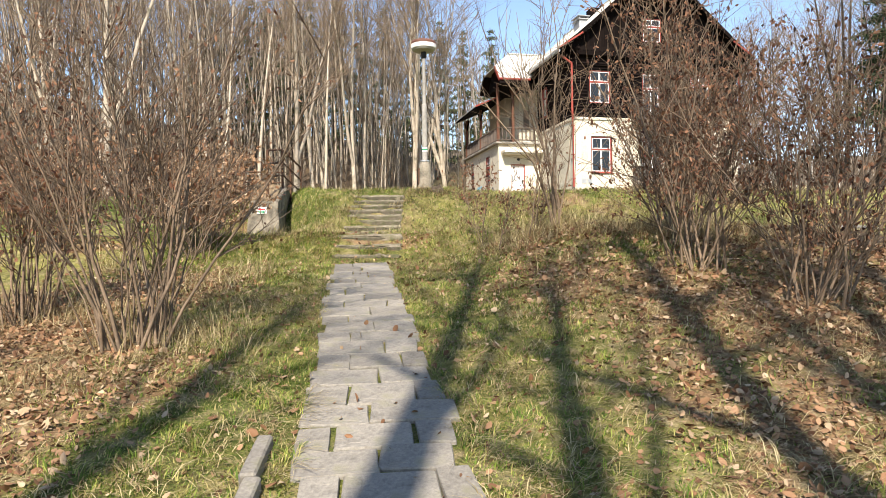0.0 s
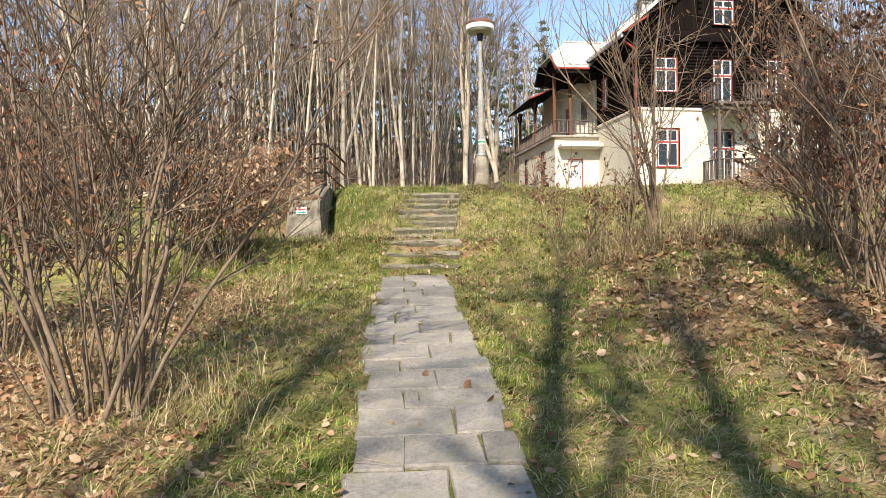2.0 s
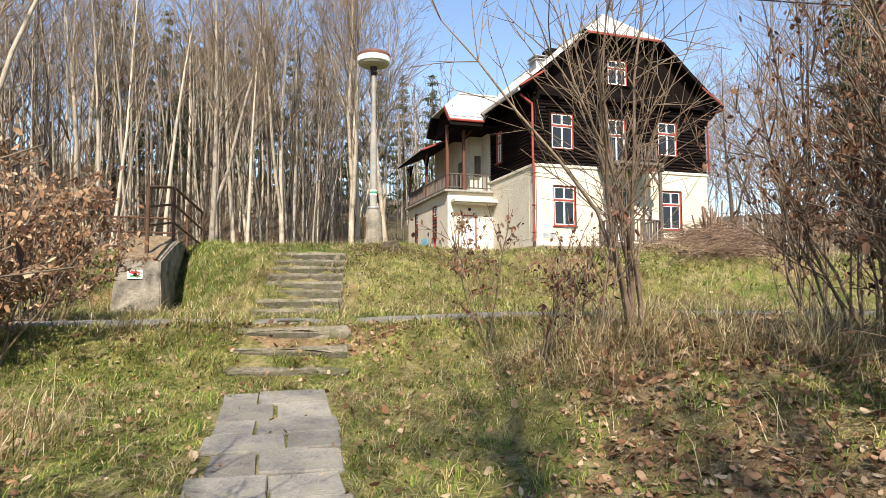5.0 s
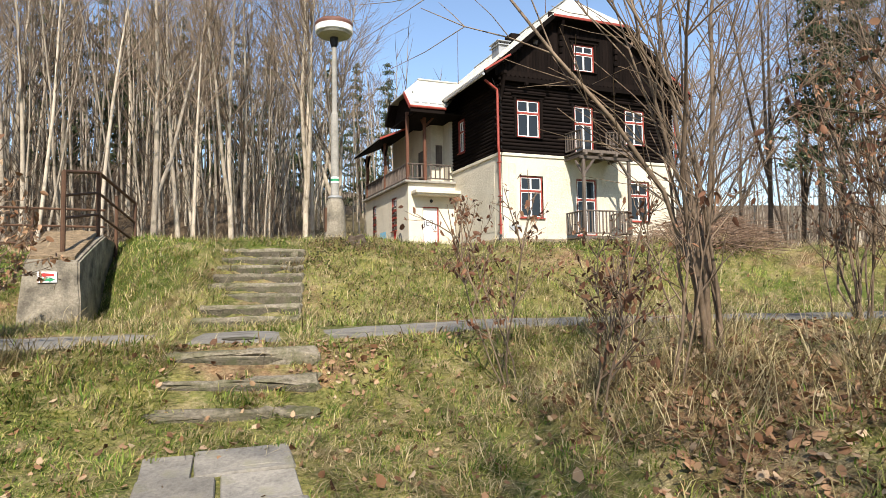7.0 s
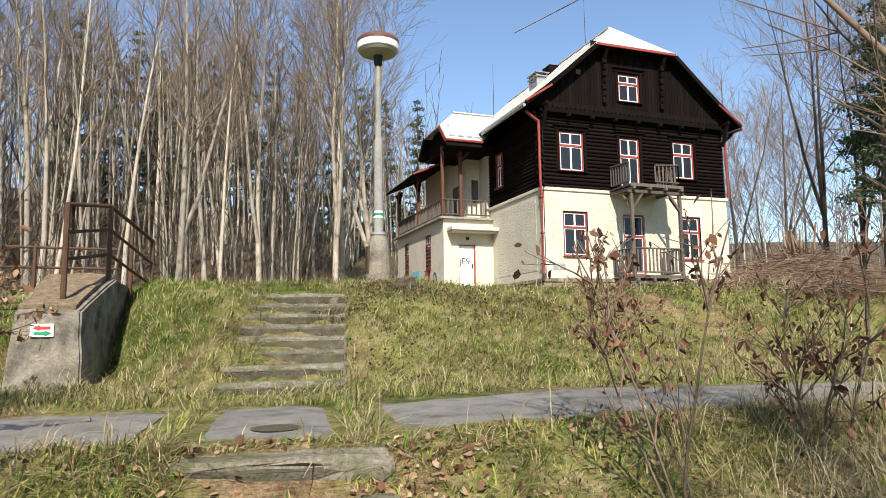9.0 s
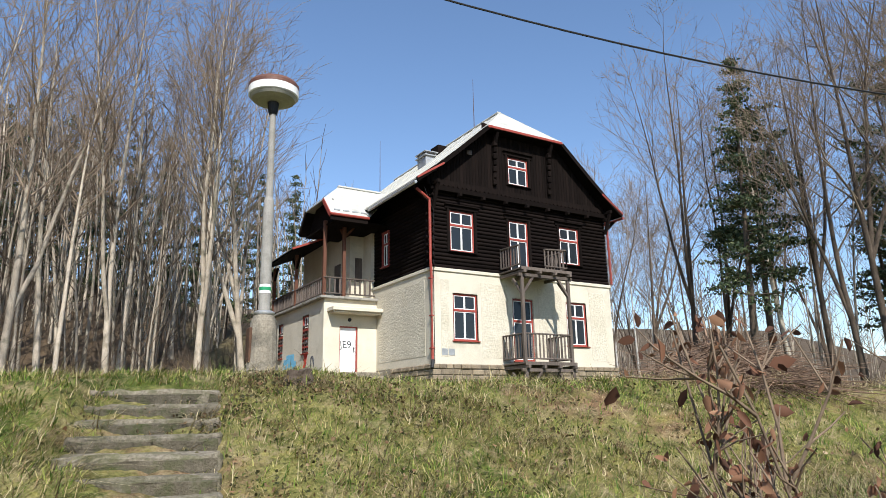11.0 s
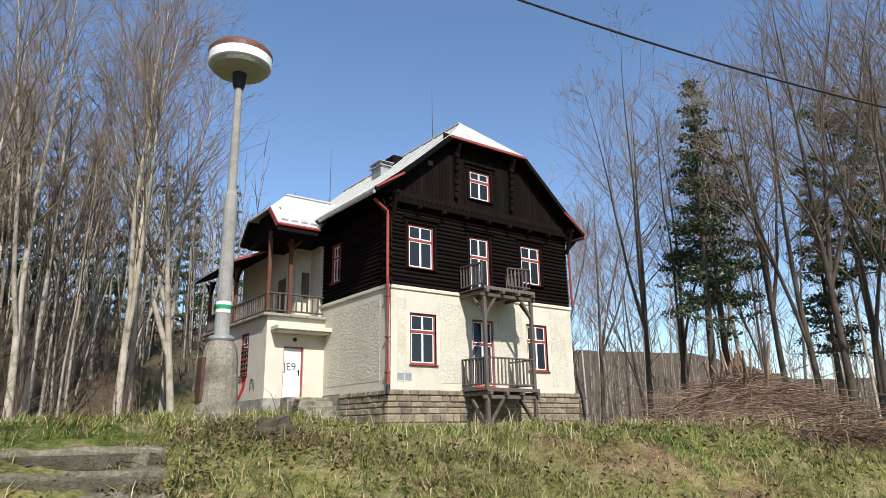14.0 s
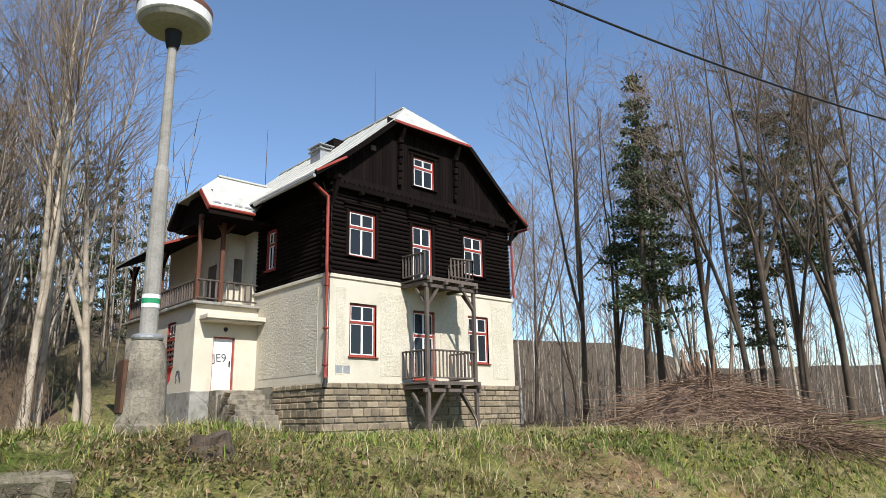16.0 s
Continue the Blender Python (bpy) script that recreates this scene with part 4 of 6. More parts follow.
def balconies():
    x0, x1, y0 = 16.56, 19.07, 33.9
    b = hpart("balcony", boxes((x0 - 0.12, x1 + 0.12, y0 - 0.16, y0 - 0.12, 4.72, 4.86), bevel=0.006), "grey_wood", label="weathered lower timber balcony on posts")
    u = hpart("balcony", boxes((x0 - 0.12, x1 + 0.12, y0 - 0.16, y0 - 0.12, 8.66, 8.8), bevel=0.006), "grey_wood", label="weathered upper timber balcony with a broken rail")
    for par, z in ((b, 4.78), (u, 8.72)):
        for k in range(12):
            hpart("plank", boxes((x0 - 0.1 + k * 0.224, x0 + 0.115 + k * 0.224, y0 - 0.12, HY0, z, z + 0.06), bevel=0.006), "grey_wood", par)
    def rail(par, a, c, z0, z1, sag=0.0):
        hpart("handrail", beam(bmesh.new(), (*a, z1), (*c, z1 - sag), 0.1, 0.06), "grey_wood", par)
        hpart("handrail", beam(bmesh.new(), (*a, z0), (*c, z0), 0.08, 0.06), "grey_wood", par)
        n = max(2, round((Vector(c) - Vector(a)).length / 0.2))
        for k in range(n + 1):
            q = Vector(a).lerp(Vector(c), k / n)
            zt = z1 - sag * k / n
            hpart("baluster", beam(bmesh.new(), (*q, z0), (*q, zt), 0.075, 0.03, 0.006), "grey_wood", par)
    rail(b, (x0, HY0 - 0.05), (x0, y0), 5.02, 6.02)
    rail(b, (x0, y0), (x1, y0), 5.0, 6.02)
    rail(b, (x1, y0), (x1, HY0 - 0.05), 5.0, 6.02)
    rail(u, (x0, HY0 - 0.1), (x0, y0 + 0.1), 8.95, 9.82, 0.05)
    rail(u, (17.85, y0), (x1, y0), 8.95, 9.68, -0.08)
    rail(u, (x1, y0), (x1, HY0 - 0.1), 8.95, 9.75)
    for par, z in ((b, 4.66), (u, 8.6)):
        for k in range(4):
            x = x0 + 0.02 + k * (x1 - x0 - 0.04) / 3
            hpart("joist", beam(bmesh.new(), (x, y0 - 0.25, z), (x, HY0, z), 0.13, 0.14, 0.015), "grey_wood", par)
        hpart("cross_beam", beam(bmesh.new(), (x0 - 0.2, y0, z - 0.14), (x1 + 0.2, y0, z - 0.14), 0.14, 0.14, 0.015), "grey_wood", par)
    for x, s in ((x0, 1), (x1, -1)):
        p = hpart("post", beam(beam(bmesh.new(), (x, y0, 3.1), (x, y0, 4.6), 0.15, bevel=0.015), (x, y0 + 0.02, 4.84), (x, y0 + 0.02, 8.5), 0.14, bevel=0.015), "grey_wood", b)
        for z, d in ((4.45, 1.05), (8.4, 0.75)):
            hpart("brace", beam(bmesh.new(), (x, y0, z - d), (x + s * d * 0.75, y0, z), 0.1, 0.1), "grey_wood", p)
            hpart("brace", beam(bmesh.new(), (x, y0 + 0.02, z - d), (x, y0 + 0.85 * d, z), 0.1, 0.1), "grey_wood", p)


balconies()


def plinth():
    """Squared stones in courses round the foot of the house, each proud of the mortar."""
    p = hpart("plinth", boxes((HX0 - 0.02, HX1 + 0.1, HY0 - 0.05, HY1, 2.4, Z_ST - 0.02)), "mortar", label="coursed stone plinth")
    rnd = random.Random(5)
    z = 2.85
    rows = []
    while z < Z_ST - 0.1:
        h = rnd.choice((0.2, 0.24, 0.28, 0.32))
        if Z_ST - z - h < 0.16:
            h = Z_ST - z
        rows.append((z, h))
        z += h
    for z, h in rows:
        top = z + h > Z_ST - 0.05
        for lo, hi, sidew in ((HX0 - 0.06, HX1 + 0.14, False), (HY0 - 0.05, 39.0, True)):
            u = lo
            while u < hi - 0.05:
                w = min(rnd.uniform(0.3, 0.62), hi - u)
                if hi - u - w < 0.2:
                    w = hi - u
                e = rnd.uniform(0.03, 0.075) + (0.03 if top else 0)
                g = 0.012
                bm = bmesh.new()
                if sidew:
                    box(bm, HX0 - 0.03 - e, HX0 + 0.05, u + g, u + w - g, z + g, z + h - g, 0.032)
                else:
                    box(bm, u + g, u + w - g, HY0 - 0.06 - e, HY0 + 0.02, z + g, z + h - g, 0.032)
                hpart("stone", bm, "stone", p)
                u += w


plinth()


# ---- street lamp ----
def street_lamp():
    x, y = 2.29, 21.76
    z = 3.36
    lamp = thing("street_lamp", "tall concrete street lamp with a round white disc head", "street lamp", (x, y, z))
    part("base", lathe([(0.245, -0.1), (0.24, 0.24), (0.222, 0.26), (0.21, 0.55), (0.195, 0.85), (0.18, 0.95), (0.15, 1.02), (0.11, 1.06)], 16), "wall_concrete", lamp, "flared concrete foot with a service hatch")
    part("hatch", boxes((-0.222, -0.18, -0.09, 0.09, 0.35, 0.85), bevel=0.01), "rust", lamp, "missing hatch cover")
    part("collar", lathe([(0.14, 1.04), (0.15, 1.06), (0.15, 1.08), (0.12, 1.1)], 16), "metal", lamp)
    part("pole", lathe([(0.085, 1.06), (0.078, 2.7), (0.076, 2.78), (0.056, 2.84), (0.047, 4.2), (0.045, 4.3)], 14), "concrete", lamp, "round concrete pole")
    part("trail_mark", lathe([(0.086, 1.36), (0.0858, 1.4)], 14), "white", lamp, "white painted band")
    part("trail_mark", lathe([(0.0875, 1.4), (0.087, 1.45)], 14), "green", lamp, "green painted band")
    part("trail_mark", lathe([(0.0858, 1.45), (0.0855, 1.49)], 14), "white", lamp, "white painted band")
    head = part("head", lathe([(0.36, 4.48), (0.385, 4.5), (0.39, 4.62), (0.37, 4.63)], 32), "lamp_white", lamp, "white opal ring")
    part("reflector", lathe([(0.08, 4.4), (0.24, 4.415), (0.33, 4.44), (0.375, 4.495)], 32), "lamp_under", head, "grey dished underside")
    part("cap", lathe([(0.392, 4.615), (0.395, 4.67), (0.36, 4.72), (0.2, 4.76), (0.02, 4.775)], 32), "lamp_top", head, "brown metal cap")
    part("neck", lathe([(0.06, 4.2), (0.075, 4.25), (0.09, 4.41)], 14), "black", lamp)
    return lamp


street_lamp()


# ---- stairs, wall and railing ----
TURN_STAIR = radians(-12)


def stair(name, label, at, width, steps, tread, rise, z0, kinds):
    """Old steps of rough concrete blocks; the first nosing is at `at`."""
    st = thing(name, label, "steps", (at[0], at[1], z0))
    st.rotation_euler = (0, 0, TURN_STAIR)
    rnd = random.Random(len(label))
    for k in range(steps):
        n = 2 if kinds else 1
        cut = [-width / 2] + [rnd.uniform(-0.15, 0.2) * width for _ in range(n - 1)] + [width / 2]
        for a, b in zip(cut, cut[1:]):
            bm = bmesh.new()
            j = rnd.uniform(-0.012, 0.012)
            box(bm, a + 0.004, b - 0.004, k * tread + j, (k + 1) * tread + 0.12, (k - 1) * rise, (k + 1) * rise + j * 0.4, 0.022)
            bmesh.ops.subdivide_edges(bm, edges=[e for e in bm.edges if e.calc_length() > 0.3], cuts=9)
            for v in bm.verts:
                v.co += noise.noise_vector(v.co * 9 + Vector((0, 0, k * 3.0))) * 0.04 + Vector((rnd.uniform(-1, 1), rnd.uniform(-1, 1), rnd.uniform(-1, 1))) * 0.014
            part("step", bm, "step", st)
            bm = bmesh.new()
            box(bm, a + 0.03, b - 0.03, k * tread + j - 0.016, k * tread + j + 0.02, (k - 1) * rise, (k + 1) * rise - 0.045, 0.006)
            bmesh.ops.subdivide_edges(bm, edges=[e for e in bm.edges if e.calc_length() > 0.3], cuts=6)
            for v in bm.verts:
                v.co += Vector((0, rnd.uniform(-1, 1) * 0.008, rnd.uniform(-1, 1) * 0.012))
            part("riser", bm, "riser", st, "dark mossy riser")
    return st


stair("upper_stairs", "mossy crumbling concrete steps up a grassy bank", (0.14, 17.72), 1.42, 8, 0.425, 0.158, 2.02, False)
stair("lower_stairs", "three low concrete steps sunk in dry grass", (-0.38, 13.42), 1.24, 3, 0.34, 0.18, 1.488, False)


def cheek_wall():
    x0, x1, y0, y1 = -2.72, -2.03, 19.3, 22.6
    zb = 1.9
    w = thing("concrete_wall", "low blackened concrete wing wall with a mossy top", "wall", (-2.4, 19.3, zb))
    at = Matrix.Translation((2.4, -19.3, -zb))
    bm = bmesh.new()
    pr = [(y0 - 0.08, zb - 0.3), (y0, 3.02), (20.9, 3.52), (22.0, 3.42), (y1, 3.15), (y1, zb - 0.3)]
    a = [bm.verts.new((x0 - (0.12 if i in (0, 5) else 0), y, z)) for i, (y, z) in enumerate(pr)]
    b = [bm.verts.new((x1 + (0.06 if i in (0, 5) else 0) + (0.35 if i in (3, 4) else 0.2 if i == 2 else 0), y, z)) for i, (y, z) in enumerate(pr)]
    bm.faces.new(a)
    bm.faces.new(b[::-1])
    for i in range(len(pr)):
        j = (i + 1) % len(pr)
        bm.faces.new((a[j], a[i], b[i], b[j]))
    bmesh.ops.recalc_face_normals(bm, faces=bm.faces[:])
    bmesh.ops.bevel(bm, geom=bm.edges[:], offset=0.025, segments=2, affect="EDGES")
    bmesh.ops.subdivide_edges(bm, edges=[e for e in bm.edges if e.calc_length() > 0.5], cuts=4, use_grid_fill=True)
    for v in bm.verts:
        v.co += noise.noise_vector(v.co * 3) * 0.022 + noise.noise_vector(v.co * 11) * 0.008
    bm.transform(at)
    part("body", bm, "wall_concrete", w)
    bm = bmesh.new()
    poly(bm, [(x0 + 0.03, y0 + 0.03, 3.085), (x1 - 0.06, y0 + 0.03, 3.085), (x1 + 0.1, 20.9, 3.585), (x0 + 0.03, 20.9, 3.585)], 0.05, (0, 0, -1))
    bmesh.ops.subdivide_edges(bm, edges=[e for e in bm.edges if e.calc_length() > 0.3], cuts=8, use_grid_fill=True)
    for v in bm.verts:
        v.co.z += 0.035 * noise.noise(v.co * 6)
    bm.transform(at)
    part("coping", bm, "moss", w, "mossy leaf-strewn coping")
    s = thing("trail_sign", "painted trail sign with red and green arrows on white", "sign", (-2.42, 19.262, 2.78))
    part("plate", boxes((-0.125, 0.12, -0.004, 0.03, -0.075, 0.08), bevel=0.002), "white", s)
    for z, mm, d in ((0.04, "spray_red", -1), (-0.04, "green", 1)):
        bm = bmesh.new()
        poly(bm, [(d * 0.12, -0.008, z), (d * 0.03, -0.008, z + 0.045), (d * 0.03, -0.008, z + 0.022), (-d * 0.1, -0.008, z + 0.022), (-d * 0.1, -0.008, z - 0.022), (d * 0.03, -0.008, z - 0.022), (d * 0.03, -0.008, z - 0.045)], 0.004, (0, 1, 0))
        part("arrow", bm, mm, s).scale = (0.85, 1, 0.8)


cheek_wall()


def railing():
    r = thing("railing", "rusty tubular steel railing on the wall and beside the steps", "railing", (-2.3, 19.6, 3.0))
    at = Matrix.Translation((2.3, -19.6, -3.0))
    def rod(name, *pts, r0=0.028):
        bm = tube(bmesh.new(), pts, r0, 8)
        bm.transform(at)
        part(name, bm, "rust", r)
    rod("post", (-2.28, 19.6, 2.8), (-2.28, 19.6, 4.36), r0=0.036)
    rod("post", (-1.93, 20.8, 3.2), (-1.93, 20.8, 4.56), r0=0.036)
    rod("post", (-1.43, 22.0, 3.1), (-1.43, 22.0, 4.22), r0=0.032)
    rod("post", (-1.72, 21.7, 3.1), (-1.72, 21.7, 4.3), r0=0.03)
    rod("handrail", (-2.28, 19.6, 4.36), (-1.93, 20.8, 4.56), (-1.43, 22.0, 4.22))
    rod("midrail", (-2.28, 19.6, 4.0), (-1.93, 20.8, 4.22), (-1.43, 22.0, 3.85), r0=0.022)
    rod("midrail", (-2.28, 19.6, 3.66), (-1.93, 20.8, 3.86), (-1.43, 22.0, 3.5), r0=0.022)
    # the fence along the lane's far side
    f = thing("fence", "rusty two-bar steel fence running off through the wood", "fence", (-2.3, 21.6, 3.0))
    at2 = Matrix.Translation((2.3, -21.6, -3.0))
    for z in (4.02, 3.72, 3.42):
        bm = tube(bmesh.new(), [(-1.9, 21.6, z), (-4.5, 21.55, z + 0.01), (-8, 21.4, z + 0.03), (-13, 21.2, z + 0.05)], 0.022, 6)
        bm.transform(at2)
        part("bar", bm, "rust", f)
    for x in (-3.0, -4.6, -6.2, -7.8, -9.4, -11.0):
        zg = float(height(x, 21.5))
        bm = tube(bmesh.new(), [(x, 21.53, min(zg, 3.4) - 0.1), (x, 21.53, 4.02)], 0.028, 6)
        bm.transform(at2)
        part("post", bm, "rust", f)


railing()


# ---- trees and shrubs ----
class Limbs:
    """Collects tapered rods as quads."""

    def __init__(self):
        self.v, self.f, self.n = [], [], 0

    def rod(self, pts, radii, sides):
        pts = np.asarray(pts, float)
        d = np.gradient(pts, axis=0)
        d /= np.linalg.norm(d, axis=1)[:, None] + 1e-9
        ref = np.array([0.31, 0.95, 0.05]) if abs(d[0, 1]) < 0.8 else np.array([0.95, 0.1, 0.3])
        s = np.cross(d, ref)
        s /= np.linalg.norm(s, axis=1)[:, None] + 1e-9
        u = np.cross(d, s)
        a = np.arange(sides) * 2 * math.pi / sides
        ring = pts[:, None, :] + np.asarray(radii)[:, None, None] * (np.cos(a)[None, :, None] * s[:, None, :] + np.sin(a)[None, :, None] * u[:, None, :])
        self.v.append(ring.reshape(-1, 3))
        k = np.arange(sides)
        for i in range(len(pts) - 1):
            o = self.n + i * sides
            self.f.append(np.stack([o + k, o + (k + 1) % sides, o + sides + (k + 1) % sides, o + sides + k], 1))
        self.n += len(pts) * sides

    def mesh(self, name, material, smooth=True):
        me = raw_mesh(name, np.concatenate(self.v), np.concatenate(self.f), 4)
        me.polygons.foreach_set("use_smooth", np.full(len(me.polygons), smooth))
        me.materials.append(M[material])
        return me


def bend(rng, start, way, length, n, wob, lift):
    """A wavering line that slowly turns upwards."""
    pts, p, d = [np.array(start, float)], np.array(start, float), np.array(way, float)
    for _ in range(n):
        d = d + rng.normal(0, wob, 3) + np.array([0, 0, lift])
        d /= np.linalg.norm(d)
        p = p + d * length / n
        pts.append(p.copy())
    return np.array(pts)


def side_way(rng, d, spread):
    s = np.cross(d, rng.normal(0, 1, 3))
    s /= np.linalg.norm(s) + 1e-9
    w = d * math.cos(spread) + s * math.sin(spread)
    return w / np.linalg.norm(w)


def bare_tree(seed, h, r0, first, limbs, twigs, spread=0.75, fork=0, lean=0.02, fine=1, wob=0.022):
    """Trunk and crown meshes of a leafless tree."""
    rng = np.random.default_rng(seed)
    trunk, crown = Limbs(), Limbs()
    stems = [(bend(rng, (0, 0, -0.3), (rng.normal(0, lean), rng.normal(0, lean), 1), h, 10, wob, 0.03), r0)]
    for _ in range(fork):
        b = stems[0][0]
        i = rng.integers(1, 4)
        stems.append((bend(rng, b[i], side_way(rng, np.array([0, 0, 1.0]), rng.uniform(0.2, 0.45)), h * rng.uniform(0.65, 0.85), 8, 0.05, 0.06), r0 * 0.62))
    for pts, r in stems:
        t = np.linspace(0, 1, len(pts))
        rad = r * (1 - 0.93 * t ** 0.9)
        if pts is stems[0][0]:
            rad[0] *= 1.35
        trunk.rod(pts, rad, 7)
        for _ in range(limbs):
            u = first + (1 - first) * rng.random() ** 0.8
            i = min(int(u * (len(pts) - 1)), len(pts) - 2)
            f = u * (len(pts) - 1) - i
            p = pts[i] * (1 - f) + pts[i + 1] * f
            d = pts[i + 1] - pts[i]
            d /= np.linalg.norm(d)
            ln = h * (0.09 + 0.24 * (1 - u) ** 0.7) * rng.uniform(0.7, 1.25)
            lr = max(0.012, r * (1 - 0.93 * u) * 0.45)
            limb = bend(rng, p, side_way(rng, d, spread * rng.uniform(0.8, 1.5)), ln, 5, 0.1, 0.07)
            crown.rod(limb, np.linspace(lr, 0.006, len(limb)), 4)
            for _ in range(twigs):
                j = rng.integers(1, len(limb) - 1)
                dd = limb[j + 1] - limb[j]
                dd /= np.linalg.norm(dd)
                tw = bend(rng, limb[j] + dd * rng.random() * 0.3, side_way(rng, dd, rng.uniform(0.4, 0.9)), ln * rng.uniform(0.25, 0.6), 3, 0.14, 0.08)
                crown.rod(tw, np.linspace(max(0.012, lr * 0.4), 0.007, len(tw)), 3)
                for _ in range(fine):
                    dd = tw[2] - tw[1]
                    dd /= np.linalg.norm(dd) + 1e-9
                    t2 = bend(rng, tw[rng.integers(1, 3)], side_way(rng, dd, rng.uniform(0.35, 0.8)), ln * rng.uniform(0.15, 0.32), 2, 0.15, 0.05)
                    crown.rod(t2, np.linspace(0.01, 0.006, len(t2)), 3)
    return trunk, crown


def leaf_cloud(pos, size, rng, droop=0.5, flat=None, slim=1.0):
    """Small bent leaves: two triangles hinged on a midrib, as quads."""
    n = len(pos)
    a = rng.normal(0, 1, (n, 3))
    a[:, 2] -= droop
    if flat is not None:
        a[:, 2] = rng.normal(0, flat, n)
    a /= np.linalg.norm(a, axis=1)[:, None]
    b = np.cross(a, rng.normal(0, 1, (n, 3)))
    if flat is not None:
        b = np.cross(a, np.array([0, 0, 1.0]) + rng.normal(0, flat, (n, 3)))
    b /= np.linalg.norm(b, axis=1)[:, None]
    c = np.cross(a, b)
    s = (size * rng.uniform(0.5, 1.3, n))[:, None]
    w = slim * rng.uniform(0.22, 0.42, n)[:, None]
    k = rng.uniform(0.0, 0.28, n)[:, None]
    v = np.stack([pos, pos + s * (0.3 * a + w * b + k * c), pos + s * (0.7 * a + 0.8 * w * b + k * c), pos + s * (a + 0.6 * k * c), pos + s * (0.7 * a - 0.85 * w * b + k * c), pos + s * (0.25 * a - 0.9 * w * b + k * c)], 1).reshape(-1, 3)
    o = np.arange(n)[:, None] * 6
    f = np.concatenate([o + np.array([[0, 1, 2, 3]]), o + np.array([[0, 3, 4, 5]])], 0)
    return v, f


def leaf_mesh(name, pos, size, material, rng, droop=0.5, flat=None, slim=1.0):
    v, f = leaf_cloud(np.asarray(pos, float), size, rng, droop, flat, slim)
    me = raw_mesh(name, v, f, 4)
    me.materials.append(M[material])
    return me


def make_tree(name, label, trunk, crown, bark, group, twig="twig"):
    t = thing(name, label, "tree", group=group)
    for nm, l, mt in (("trunk", trunk, bark), ("crown", crown, twig)):
        o = new(nm, l.mesh(nm, mt))
        o.parent = t
    return t


def conifer(seed, h, r0, first, whorls, reach, pine=False):
    rng = np.random.default_rng(seed)
    trunk, crown, pos = Limbs(), Limbs(), []
    pts = bend(rng, (0, 0, -0.3), (0, 0, 1), h, 10, 0.012, 0.05)
    trunk.rod(pts, r0 * (1 - 0.93 * np.linspace(0, 1, 11)), 7)
    for k in range(whorls):
        u = first + (1 - first) * (k + rng.random() * 0.5) / whorls
        p = np.array([np.interp(u * 10, np.arange(11), pts[:, j]) for j in range(3)])
        for _ in range(rng.integers(3, 6)):
            an = rng.random() * 6.28
            ln = reach * (1 - u) ** (0.35 if pine else 0.75) * rng.uniform(0.55, 1.15) + 0.25
            lift = rng.uniform(-0.05, 0.35) if pine else rng.uniform(-0.3, 0.15)
            limb = bend(rng, p, (math.cos(an), math.sin(an), lift), ln, 4, 0.08, 0.03)
            crown.rod(limb, np.linspace(0.05 * (1.1 - u) + 0.01, 0.008, 5), 4)
            m = int((150 if pine else 120) * ln / reach) + 14
            tt = 0.35 + 0.65 * rng.random(m) ** 0.7 if pine else 0.15 + 0.85 * rng.random(m)
            q = np.stack([np.interp(tt * 4, np.arange(5), limb[:, j]) for j in range(3)], 1)
            pos.append(q + rng.normal(0, 1, (m, 3)) * np.array([0.2, 0.2, 0.1]) * (0.6 + 0.6 * ln / reach))
    return trunk, crown, np.concatenate(pos)


def make_conifer(name, label, seed, h, r0, first, whorls, reach, pine):
    tr, cr, pos = conifer(seed, h, r0, first, whorls, reach, pine)
    t = make_tree(name, label, tr, cr, "shaded_dark_bark", "conifers among the bare trees", "shaded_dark_bark")
    o = new("needles", leaf_mesh("needles", pos, 0.19, "needle", np.random.default_rng(seed), 0.2))
    o.parent = t
    return t


